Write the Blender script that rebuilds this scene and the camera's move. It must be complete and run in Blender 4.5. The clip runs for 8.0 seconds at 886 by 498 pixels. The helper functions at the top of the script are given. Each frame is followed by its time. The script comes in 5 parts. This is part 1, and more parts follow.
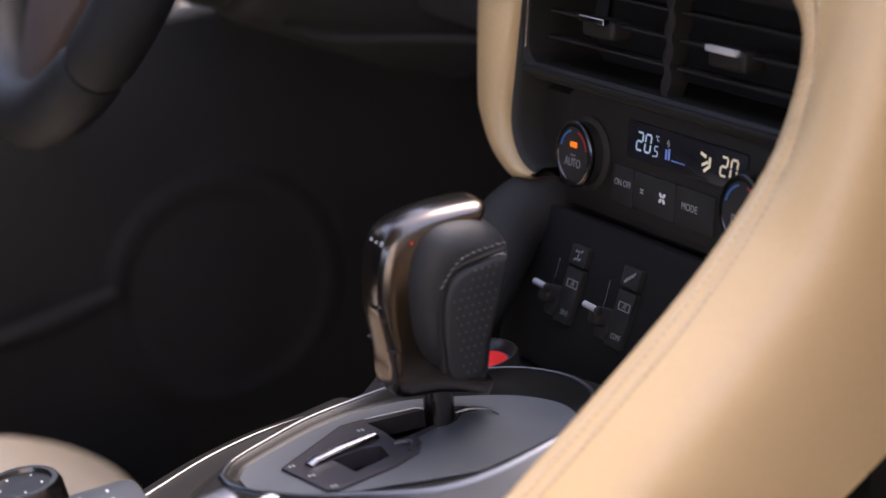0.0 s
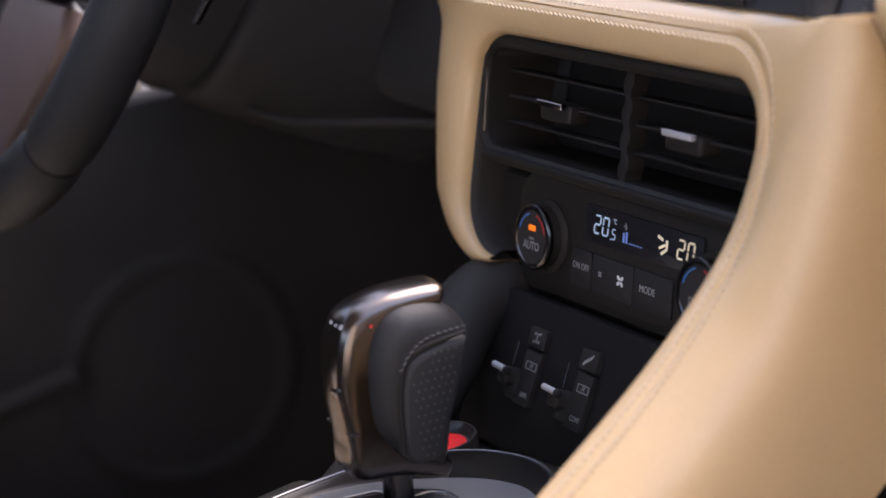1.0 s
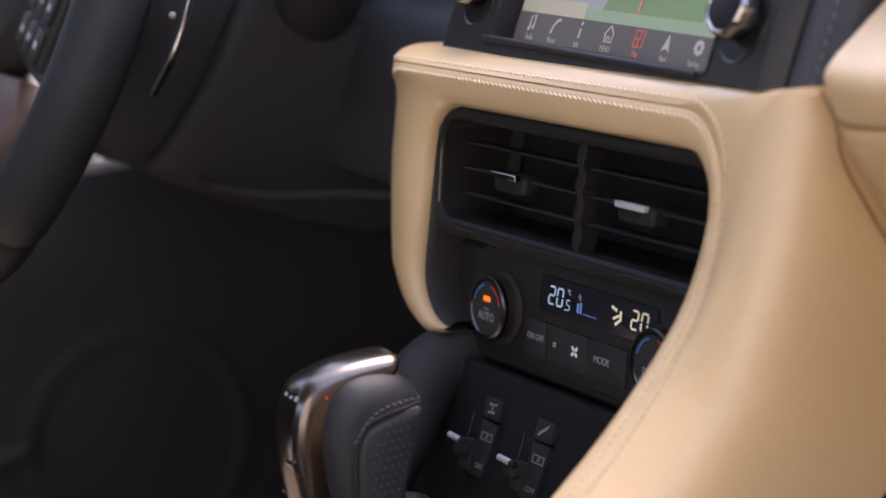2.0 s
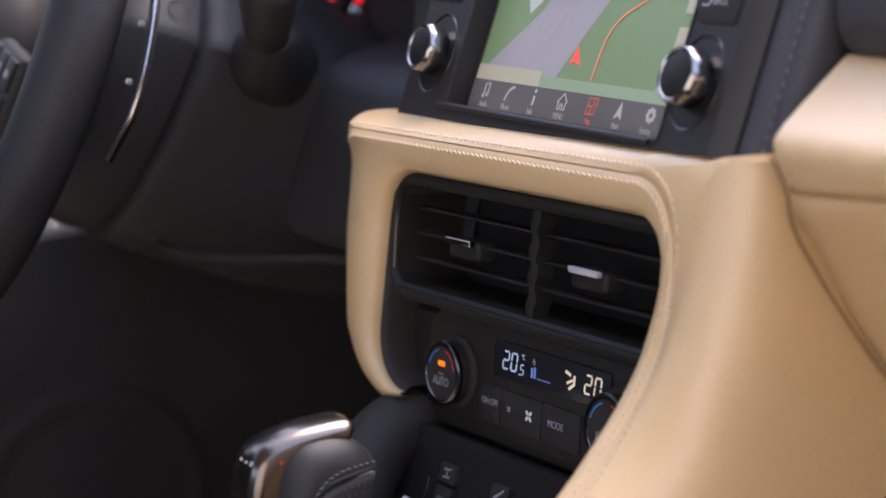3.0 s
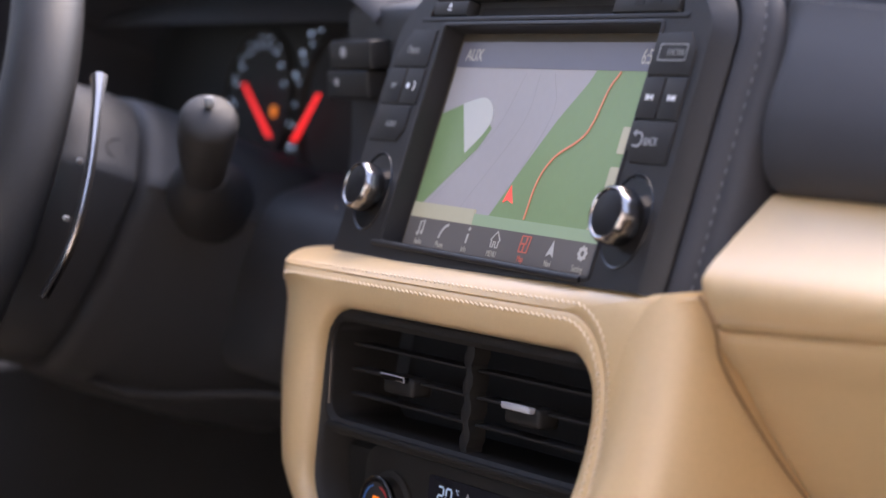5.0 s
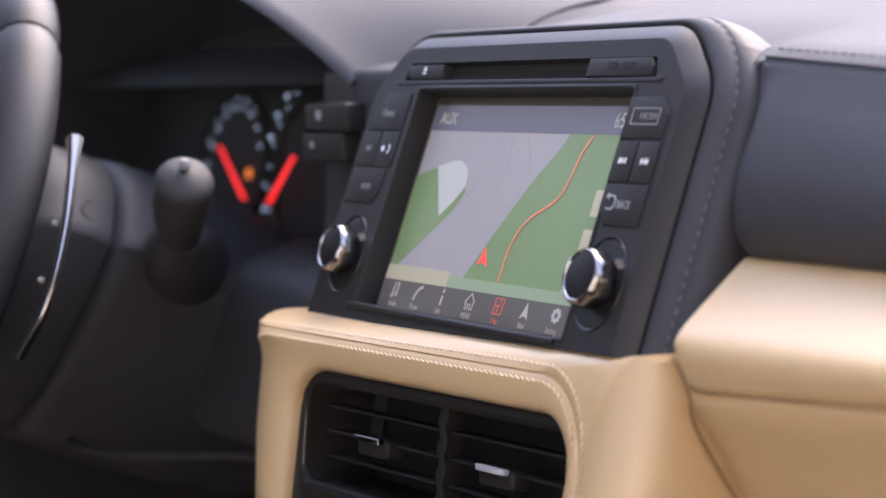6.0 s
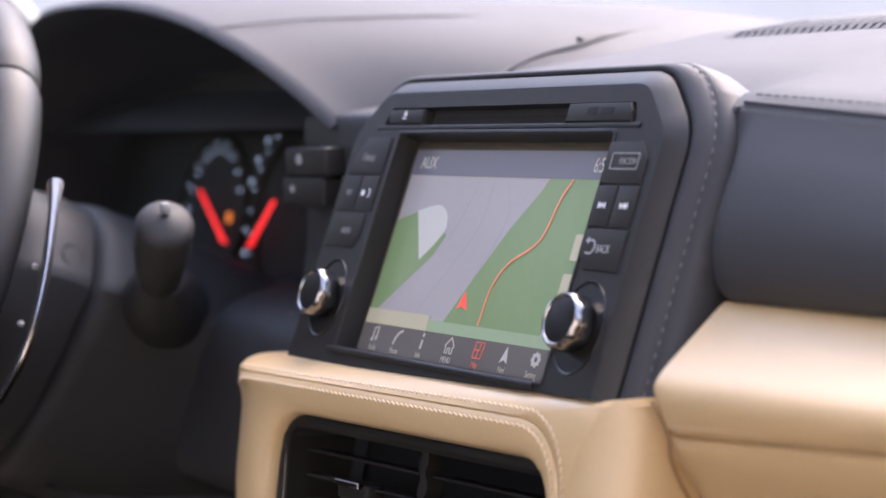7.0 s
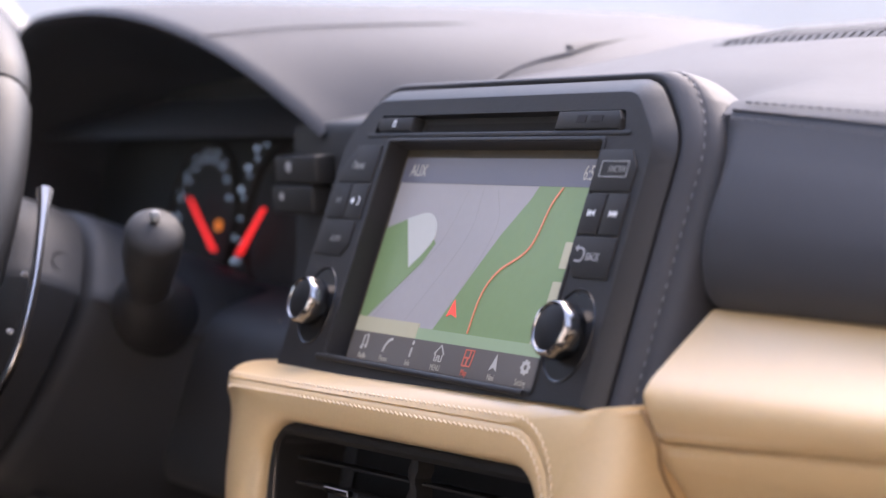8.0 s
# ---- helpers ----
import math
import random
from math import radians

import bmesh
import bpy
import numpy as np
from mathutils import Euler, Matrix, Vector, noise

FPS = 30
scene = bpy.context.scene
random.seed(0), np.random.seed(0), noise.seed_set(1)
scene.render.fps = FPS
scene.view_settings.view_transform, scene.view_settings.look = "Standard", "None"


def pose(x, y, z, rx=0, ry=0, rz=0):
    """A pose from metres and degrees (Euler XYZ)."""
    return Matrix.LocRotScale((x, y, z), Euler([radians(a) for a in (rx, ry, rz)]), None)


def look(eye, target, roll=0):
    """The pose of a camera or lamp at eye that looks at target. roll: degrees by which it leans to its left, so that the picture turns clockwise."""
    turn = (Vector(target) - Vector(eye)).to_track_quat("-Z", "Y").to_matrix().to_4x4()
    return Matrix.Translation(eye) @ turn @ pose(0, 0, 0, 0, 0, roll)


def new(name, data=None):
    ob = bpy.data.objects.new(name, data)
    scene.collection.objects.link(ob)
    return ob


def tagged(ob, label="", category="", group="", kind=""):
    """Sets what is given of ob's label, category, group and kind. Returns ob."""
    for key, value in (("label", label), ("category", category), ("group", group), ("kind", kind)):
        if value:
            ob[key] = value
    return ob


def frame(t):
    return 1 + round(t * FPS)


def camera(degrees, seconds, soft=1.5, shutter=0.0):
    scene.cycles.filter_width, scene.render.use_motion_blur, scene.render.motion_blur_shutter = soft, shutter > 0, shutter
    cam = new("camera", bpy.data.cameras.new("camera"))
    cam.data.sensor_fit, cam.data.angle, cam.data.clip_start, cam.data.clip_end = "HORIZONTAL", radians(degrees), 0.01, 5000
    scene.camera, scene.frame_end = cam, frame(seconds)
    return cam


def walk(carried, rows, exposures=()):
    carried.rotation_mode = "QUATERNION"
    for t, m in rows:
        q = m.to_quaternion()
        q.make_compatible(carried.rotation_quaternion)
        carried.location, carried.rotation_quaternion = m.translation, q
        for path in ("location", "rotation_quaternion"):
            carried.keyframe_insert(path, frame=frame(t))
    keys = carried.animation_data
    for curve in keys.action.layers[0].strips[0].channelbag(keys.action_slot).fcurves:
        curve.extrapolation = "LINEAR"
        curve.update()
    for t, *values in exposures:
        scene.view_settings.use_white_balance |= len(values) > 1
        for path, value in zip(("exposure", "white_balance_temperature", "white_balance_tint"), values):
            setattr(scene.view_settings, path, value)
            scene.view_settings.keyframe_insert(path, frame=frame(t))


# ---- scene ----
# The camera stands in the open passenger doorway and tilts up across the centre stack.
cam = camera(25.26, 8.0, soft=1.5)
cam.data.dof.use_dof, cam.data.dof.focus_distance, cam.data.dof.aperture_fstop = True, 0.89, 5.6
# seconds, eye, degrees turned left of straight ahead, looking up, leaning right
ROWS = [
    (0.0, 0.7356, -0.4465, 0.8693, 67.550, -19.005, 8.008),
    (0.5, 0.7372, -0.4468, 0.8704, 66.824, -17.951, 7.836),
    (1.0, 0.7392, -0.4473, 0.8716, 66.023, -16.852, 7.615),
    (1.5, 0.7405, -0.4475, 0.8724, 65.248, -15.913, 7.494),
    (3.0, 0.7477, -0.4501, 0.8754, 62.892, -13.352, 6.954),
    (3.5, 0.7505, -0.4513, 0.8763, 62.271, -12.539, 6.822),
    (4.0, 0.7529, -0.4525, 0.8771, 61.676, -11.609, 6.640),
    (4.5, 0.7548, -0.4534, 0.8776, 61.119, -10.674, 6.509),
    (5.0, 0.7564, -0.4542, 0.8781, 60.531, -9.691, 6.395),
    (6.5, 0.7612, -0.4569, 0.8791, 59.206, -7.309, 6.097),
    (7.0, 0.7618, -0.4573, 0.8792, 58.869, -6.784, 6.041),
    (7.5, 0.7617, -0.4572, 0.8792, 58.634, -6.604, 6.004),
    (8.0, 0.7621, -0.4575, 0.8792, 58.541, -6.589, 6.000),
]
walk(cam, [(t, pose(x, y, z, 0, 0, yaw) @ pose(0, 0, 0, 90 + pitch) @ pose(0, 0, 0, 0, 0, -lean)) for t, x, y, z, yaw, pitch, lean in ROWS],
     exposures=((0.0, 2.85, 7200, 21), (3.0, 2.98, 7200, 21), (8.0, 3.07, 7200, 21)))

from mathutils.geometry import tessellate_polygon

# ---- light: an overcast sky, soft sun from ahead and above ----
SUN_UP, SUN_TURN = 50.0, -12.0
world = bpy.data.worlds.new("world")
scene.world = world
world.use_nodes = True
sky = world.node_tree.nodes.new("ShaderNodeTexSky")
sky.sky_type, sky.sun_disc = "NISHITA", False
sky.sun_elevation, sky.sun_rotation = radians(SUN_UP), radians(SUN_TURN)
sky.air_density, sky.dust_density, sky.ozone_density = 1.0, 1.6, 1.0
back = world.node_tree.nodes["Background"]
back.inputs["Strength"].default_value = 0.15
world.node_tree.links.new(sky.outputs[0], back.inputs["Color"])
sun = new("sun", bpy.data.lights.new("sun", "SUN"))
sun.data.energy, sun.data.angle, sun.data.color = 0.7, radians(50), (1.0, 0.98, 0.96)
sun.matrix_world = look((math.sin(radians(SUN_TURN)) * 10, math.cos(radians(SUN_TURN)) * 10, 10 * math.tan(radians(SUN_UP))), (0, 0, 0))


# ---- materials ----
def material(name, colour, rough=0.5, metal=0.0, grain=0.0, size=400.0, vary=0.12, patch=9.0, specular=0.5, coat=0.0, glow=0.0, cells=False, wear=0.15):
    """A surface with fine relief and two scales of colour and gloss variation."""
    m = bpy.data.materials.new(name)
    m.use_nodes = True
    n, link = m.node_tree.nodes, m.node_tree.links.new
    b = n["Principled BSDF"]
    b.inputs["Roughness"].default_value, b.inputs["Metallic"].default_value = rough, metal
    b.inputs["Specular IOR Level"].default_value, b.inputs["Coat Weight"].default_value = specular, coat
    b.inputs["Coat Roughness"].default_value = 0.06 if rough < 0.2 else 0.34
    at = n.new("ShaderNodeTexCoord")
    big, fine = n.new("ShaderNodeTexNoise"), n.new("ShaderNodeTexNoise")
    big.inputs["Scale"].default_value, fine.inputs["Scale"].default_value = patch, size * 0.6
    big.inputs["Detail"].default_value, fine.inputs["Detail"].default_value = 4, 3
    both = n.new("ShaderNodeMath")
    both.operation = "MULTIPLY_ADD"
    both.inputs[1].default_value = 0.45
    link(fine.outputs[0], both.inputs[0])
    half = n.new("ShaderNodeMath")
    half.operation = "MULTIPLY"
    half.inputs[1].default_value = 0.55
    link(big.outputs[0], half.inputs[0])
    link(half.outputs[0], both.inputs[2])
    ramp = n.new("ShaderNodeValToRGB")
    ramp.color_ramp.elements[0].position, ramp.color_ramp.elements[1].position = 0.3, 0.7
    ramp.color_ramp.elements[0].color = (*[c * (1 - vary) for c in colour], 1)
    ramp.color_ramp.elements[1].color = (*[min(1, c * (1 + vary)) for c in colour], 1)
    link(both.outputs[0], ramp.inputs[0])
    link(ramp.outputs[0], b.inputs["Base Color"])
    for node in (big, fine):
        link(at.outputs["Object"], node.inputs["Vector"])
    gloss = n.new("ShaderNodeMapRange")
    gloss.inputs["To Min"].default_value, gloss.inputs["To Max"].default_value = rough * (1 - wear), min(1, rough * (1 + wear))
    link(big.outputs[0], gloss.inputs["Value"])
    link(gloss.outputs[0], b.inputs["Roughness"])
    if glow:
        b.inputs["Emission Color"].default_value, b.inputs["Emission Strength"].default_value = (*colour, 1), 0.28 * glow
    if grain:
        bump = n.new("ShaderNodeBump")
        bump.inputs["Strength"].default_value, bump.inputs["Distance"].default_value = grain, 0.0006
        if cells:
            cell = n.new("ShaderNodeTexVoronoi")
            cell.feature = "DISTANCE_TO_EDGE"
            cell.inputs["Scale"].default_value = size
            link(at.outputs["Object"], cell.inputs["Vector"])
            top = n.new("ShaderNodeMath")
            top.operation = "MINIMUM"
            top.inputs[1].default_value = 0.25
            link(cell.outputs["Distance"], top.inputs[0])
            link(top.outputs[0], bump.inputs["Height"])
        else:
            link(fine.outputs[0], bump.inputs["Height"])
        link(bump.outputs[0], b.inputs["Normal"])
    return m


BEIGE = material("beige_leather", (0.605, 0.410, 0.207), 0.42, grain=0.22, size=700, cells=True, vary=0.05, specular=0.5, coat=0.6)
THREAD = material("thread", (0.74, 0.58, 0.40), 0.7, grain=0.3, size=1500)
DARK_LEATHER = material("black_leather", (0.0225, 0.0222, 0.0230), 0.50, grain=0.35, size=800, cells=True, vary=0.1, specular=0.30)
DASH = material("dark_dash_leather", (0.034, 0.0325, 0.0355), 0.64, grain=0.3, size=900, cells=True, vary=0.08, specular=0.44)
GREY_THREAD = material("grey_thread", (0.17, 0.165, 0.17), 0.7, grain=0.3, size=1500)
PLASTIC = material("black_plastic", (0.0215, 0.0190, 0.0168), 0.5, grain=0.15, size=1600, specular=0.18)
UNIT_BLACK = material("dark_satin_plastic", (0.022, 0.0200, 0.0195), 0.45, grain=0.15, size=1600, specular=0.30)
MATT = material("matt_black_plastic", (0.030, 0.0270, 0.0250), 0.62, grain=0.2, size=1600, specular=0.22)
SHROUD = material("grained_grey_plastic", (0.0275, 0.0265, 0.0272), 0.55, specular=0.34, grain=0.4, size=1200, cells=True)
BUTTON = material("button_plastic", (0.024, 0.0220, 0.0205), 0.5, specular=0.22, grain=0.08, size=1800)
GLOSS = material("gloss_black", (0.006, 0.006, 0.007), 0.08, coat=0.5, vary=0.05)
DISPLAY = material("display_window", (0.016, 0.0155, 0.020), 0.26, specular=0.30, vary=0.05)
HOLE = material("needle_hole", (0.20, 0.115, 0.05), 0.7)
CAP = material("satin_black_cap", (0.009, 0.008, 0.008), 0.42, vary=0.05, specular=0.3)
DISH = material("glossy_black_dish", (0.007, 0.007, 0.0075), 0.28, vary=0.05, specular=0.35)
CHROME = material("satin_chrome", (0.31, 0.287, 0.272), 0.22, metal=1.0, vary=0.04)
DARK_CHROME = material("dark_chrome", (0.115, 0.103, 0.095), 0.25, metal=1.0, vary=0.06)
PLATE_GREY = material("satin_grey_metal", (0.085, 0.095, 0.107), 0.38, metal=0.4, vary=0.06, grain=0.05, size=2000)
CARPET = material("black_carpet", (0.040, 0.0365, 0.0345), 0.95, specular=0.15, grain=0.8, size=900, vary=0.3)
OCHRE = material("ochre_leather", (0.46, 0.27, 0.075), 0.5, grain=0.25, size=700, cells=True, vary=0.06)
CREAM = material("cream_seat_leather", (0.70, 0.56, 0.40), 0.45, grain=0.3, size=600, cells=True, vary=0.05)
ROOF = material("pale_fill_trim", (0.45, 0.43, 0.41), 0.9, grain=0.3, size=900)
PAINT = material("printed_white", (0.72, 0.72, 0.72), 0.5)
PALE = material("printed_grey", (0.31, 0.31, 0.315), 0.5)
DIM = material("dim_grey_print", (0.17, 0.17, 0.172), 0.5)
RED_PLASTIC = material("red_button", (0.55, 0.02, 0.02), 0.3, glow=0.12)
BOUNCE_GROUND = material("warm_bounce_ground", (0.33, 0.295, 0.255), 0.9, grain=0.5, size=60, patch=0.4)
BOUNCE_WALL = material("pale_bounce_wall", (0.66, 0.62, 0.57), 0.9, grain=0.5, size=80, patch=0.6)
SIDE_BLOCK = material("dark_side_block", (0.21, 0.195, 0.18), 0.9, grain=0.5, size=80, patch=0.6)
PALE_WALL = material("pale_outside_tone", (0.37, 0.352, 0.338), 0.9, grain=0.5, size=80, patch=0.6)
NEEDLE = material("red_lit_needle", (1.0, 0.03, 0.03), 0.4, glow=0.5)
AMBER = material("amber_lamp", (1.0, 0.20, 0.01), 0.4, glow=0.35)
ICE = material("pale_blue_digits", (0.42, 0.58, 0.78), 0.4, glow=0.13)
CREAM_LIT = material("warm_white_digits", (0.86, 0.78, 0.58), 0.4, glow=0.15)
DIAL_BLUE = material("dial_marks_lit", (0.34, 0.48, 0.70), 0.4, glow=1.1)
# brown colour stands for a reflection along the screen's border
SCREEN_EDGE = material("screen_edge_reflection", (0.075, 0.060, 0.042), 0.22, vary=0.05)
MAP_GREY = material("map_grey_lit", (0.300, 0.283, 0.287), 0.25, glow=0.11, vary=0.03)
MAP_WHITE = material("map_white_lit", (0.43, 0.43, 0.405), 0.25, glow=0.12, vary=0.02)
MAP_GREEN = material("map_green_lit", (0.163, 0.240, 0.115), 0.25, glow=0.1, vary=0.03)
MAP_CREAM = material("map_cream_lit", (0.40, 0.37, 0.26), 0.25, glow=0.11, vary=0.02)
MAP_ROUTE = material("map_route_lit", (0.62, 0.22, 0.13), 0.25, glow=0.13, vary=0.02)
MAP_HEAD = material("screen_header_lit", (0.105, 0.108, 0.138), 0.25, glow=0.15, vary=0.02)
MAP_BAR = material("screen_bar_lit", (0.085, 0.078, 0.075), 0.25, glow=0.2, vary=0.02)
ICON = material("screen_icon_lit", (0.36, 0.35, 0.33), 0.25, glow=0.14, vary=0.02)
ICON_RED = material("screen_icon_red_lit", (0.46, 0.12, 0.09), 0.25, glow=0.16, vary=0.02)
BLUE_MARK = material("blue_mark", (0.04, 0.16, 0.45), 0.4, glow=0.08)
RED_MARK = material("red_mark", (0.45, 0.03, 0.03), 0.4, glow=0.08)
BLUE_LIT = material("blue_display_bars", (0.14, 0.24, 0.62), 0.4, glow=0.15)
MAP_PALE = material("map_pale_green_lit", (0.24, 0.32, 0.20), 0.25, glow=0.11, vary=0.02)
MAP_LINE = material("map_contour_lit", (0.245, 0.230, 0.232), 0.25, glow=0.11, vary=0.02)
MAP_ARROW = material("map_arrow_lit", (0.85, 0.08, 0.06), 0.25, glow=0.28, vary=0.02)
ICON_DIM = material("screen_caption_lit", (0.32, 0.30, 0.255), 0.25, glow=0.11, vary=0.02)
MATT_LEATHER = material("perforated_leather", (0.016, 0.016, 0.017), 0.62, grain=0.3, size=1200, cells=True)
DOT = material("perforation_grey", (0.060, 0.062, 0.060), 0.5)
SATIN = material("bright_satin_metal", (0.62, 0.60, 0.60), 0.42, metal=0.45, vary=0.05)
COPPER = material("warm_satin_metal", (0.15, 0.098, 0.08), 0.5, metal=0.4, vary=0.05)
BAND = material("satin_dark_band", (0.014, 0.0125, 0.0115), 0.42, vary=0.06, specular=0.35)
VOID = material("deep_black", (0.026, 0.0235, 0.0215), 0.8, specular=0.15)
SILVER = material("satin_silver_paint", (0.13, 0.13, 0.145), 0.35, metal=0.5, vary=0.05)
AMBER_DIM = material("amber_warning", (0.8, 0.25, 0.03), 0.4, glow=0.3)
MATT_RING = material("satin_black_trim", (0.022, 0.020, 0.0195), 0.65, grain=0.1, specular=0.2)
GUNMETAL = material("gunmetal_trim", (0.036, 0.031, 0.027), 0.30, metal=0.3, vary=0.06)
RIM = material("grey_satin_chrome", (0.13, 0.13, 0.133), 0.32, metal=1.0, vary=0.05)
SEAM_SHADE = material("brown_seam_shade", (0.28, 0.165, 0.077), 0.7)
FAINT = material("faint_grey_print", (0.21, 0.21, 0.205), 0.5)
INK = material("ink_black_plastic", (0.0125, 0.0115, 0.0110), 0.65, specular=0.12)
VENT_BLACK = material("black_vent_plastic", (0.0175, 0.0155, 0.0138), 0.55, grain=0.1, size=1600, specular=0.18)
DARK_THREAD = material("dark_thread", (0.055, 0.054, 0.060), 0.8, grain=0.3, size=1500)
GATE_TRIM = material("dark_plum_satin", (0.034, 0.030, 0.034), 0.36, vary=0.06, specular=0.45)
SPINE_METAL = material("dark_bronze_chrome", (0.150, 0.122, 0.104), 0.24, metal=1.0, vary=0.06)
STONE = material("grey_satin_plate", (0.105, 0.112, 0.120), 0.42, metal=0.25, vary=0.10, patch=60, grain=0.06, size=2200)


# ---- shaping ----
def part(name, bm, mat, parent=None, label="", flat=0.6):
    """Links a bmesh as one mesh object under a thing or a part."""
    bmesh.ops.recalc_face_normals(bm, faces=bm.faces)
    for f in bm.faces:
        f.smooth = True
    for e in bm.edges:
        if len(e.link_faces) == 2 and e.calc_face_angle(0) > flat:
            e.smooth = False
    me = bpy.data.meshes.new(name)
    bm.to_mesh(me)
    bm.free()
    me.materials.append(mat)
    ob = new(name, me)
    ob.parent = parent
    if label:
        tagged(ob, label)
    return ob


def thing(name, m, label, category, group="", kind=""):
    ob = new(name)
    ob.matrix_world = m
    return tagged(ob, label, category, group, kind)


def tilted(y, z, lean):
    """The frame of a panel across the car: x to the right, y up the panel, z out of it."""
    return pose(0, y, z, 90 - lean, 0, 0)


def loft(rows, ring=False, caps=False, bm=None):
    """Skins rows of points; ring closes each row."""
    bm = bm or bmesh.new()
    vs = [[bm.verts.new(p) for p in row] for row in rows]
    for a, b in zip(vs, vs[1:]):
        n = len(a)
        for i in range(n if ring else n - 1):
            j = (i + 1) % n
            bm.faces.new((a[i], a[j], b[j], b[i]))
    if caps and ring:
        bm.faces.new(vs[0])
        bm.faces.new(vs[-1])
    return bm


def smooth(points, steps=8):
    """A Catmull-Rom curve through points."""
    p = [Vector(q) for q in points]
    p = [2 * p[0] - p[1], *p, 2 * p[-1] - p[-2]]
    out = []
    for a, b, c, d in zip(p, p[1:], p[2:], p[3:]):
        for k in range(steps):
            t = k / steps
            out.append(0.5 * (2 * b + (c - a) * t + (2 * a - 5 * b + 4 * c - d) * t * t + (3 * b - a - 3 * c + d) * t ** 3))
    return [*out, p[-2]]


def tube(path, radius, sides=10, bm=None, squash=1.0, up=(0, 0, 1)):
    """A tube along a path; radius is a number or a function of 0..1."""
    p = [Vector(q) for q in path]
    rows = []
    for i, q in enumerate(p):
        d = (p[min(i + 1, len(p) - 1)] - p[max(i - 1, 0)]).normalized()
        s = d.cross(Vector(up))
        s = s.normalized() if s.length > 1e-4 else Vector((1, 0, 0))
        u = s.cross(d)
        r = radius(i / (len(p) - 1)) if callable(radius) else radius
        rows.append([q + r * (math.cos(a) * s + squash * math.sin(a) * u) for a in (2 * math.pi * k / sides for k in range(sides))])
    return loft(rows, ring=True, caps=True, bm=bm)


def lathe(profile, sides=40, m=Matrix(), bm=None):
    """Turns (radius, height) pairs round the z axis."""
    rows = [[m @ Vector((r * math.cos(a), r * math.sin(a), h)) for a in (2 * math.pi * k / sides for k in range(sides))] for r, h in profile]
    return loft(rows, ring=True, caps=True, bm=bm)


def block(size, at=(0, 0, 0), bevel=0.002, segments=2, bm=None, m=Matrix()):
    own = bmesh.new()
    bmesh.ops.create_cube(own, size=1.0, matrix=Matrix.Translation(at) @ Matrix.Diagonal((*size, 1)))
    if bevel:
        bmesh.ops.bevel(own, geom=own.edges[:], offset=bevel, segments=segments, profile=0.5, affect="EDGES")
    bmesh.ops.transform(own, matrix=m, verts=own.verts)
    if bm is None:
        return own
    me = bpy.data.meshes.new("rest")
    own.to_mesh(me)
    own.free()
    bm.from_mesh(me)
    bpy.data.meshes.remove(me)
    return bm


def rounded(x0, y0, x1, y1, r, steps=6):
    """A rectangle's outline with round corners, counter-clockwise."""
    out = []
    for cx, cy, a in ((x1 - r, y1 - r, 0), (x0 + r, y1 - r, 90), (x0 + r, y0 + r, 180), (x1 - r, y0 + r, 270)):
        out += [(cx + r * math.cos(radians(a + 90 * k / steps)), cy + r * math.sin(radians(a + 90 * k / steps))) for k in range(steps + 1)]
    return out


def inset(outline, d):
    """Moves a counter-clockwise outline inwards by d."""
    n, out = len(outline), []
    for i in range(n):
        a, b, c = (Vector(outline[(i + k) % n]) for k in (-1, 0, 1))
        e, f = (b - a).normalized(), (c - b).normalized()
        q = Vector((-e.y, e.x)) + Vector((-f.y, f.x))
        out.append(tuple(b + q * (d / max(0.3, q.length_squared / 2))))
    return out


def slab(outline, z0, z1, bevel=0.001, bm=None):
    """A plate from an outline, with its front edge rounded."""
    rows = [[(x, y, z0) for x, y in outline], [(x, y, z1 - bevel) for x, y in outline]]
    if bevel:
        rows.append([(x, y, z1 - bevel * 0.3) for x, y in inset(outline, bevel * 0.3)])
        rows.append([(x, y, z1) for x, y in inset(outline, bevel)])
    return loft(rows, ring=True, caps=True, bm=bm)


def frame_slab(outer, inner, z0, z1, bevel=0.001, sink=None):
    """A plate with a hole. Both outlines have the same number of points and start in the same corner."""
    rows = [[(x, y, z0) for x, y in outer], [(x, y, z1 - bevel) for x, y in outer], [(x, y, z1 - 0.3 * bevel) for x, y in inset(outer, 0.3 * bevel)],
            [(x, y, z1) for x, y in inset(outer, bevel)], [(x, y, z1) for x, y in inset(inner, -bevel)], [(x, y, z1 - bevel) for x, y in inner],
            [(x, y, z0 if sink is None else sink) for x, y in inner]]
    return loft(rows, ring=True)


def lettering(body, size, at, mat, parent, name="lettering", wide=1.0, shear=0.0, turn=0.0, align="CENTER"):
    """Letters in the built-in font, lying on a panel."""
    cu = bpy.data.curves.new(name, "FONT")
    cu.body, cu.size, cu.shear, cu.align_x, cu.align_y, cu.extrude = body, size, shear, align, "CENTER", 0.00008
    ob = bpy.data.objects.new(name, cu)
    scene.collection.objects.link(ob)
    me = bpy.data.meshes.new_from_object(ob.evaluated_get(bpy.context.evaluated_depsgraph_get()))
    bpy.data.objects.remove(ob)
    me.transform(Matrix.Translation(at) @ Matrix.Rotation(radians(turn), 4, "Z") @ Matrix.Diagonal((wide, 1, 1, 1)))
    me.materials.clear()
    me.materials.append(mat)
    done = new(name, me)
    done.parent = parent
    return done


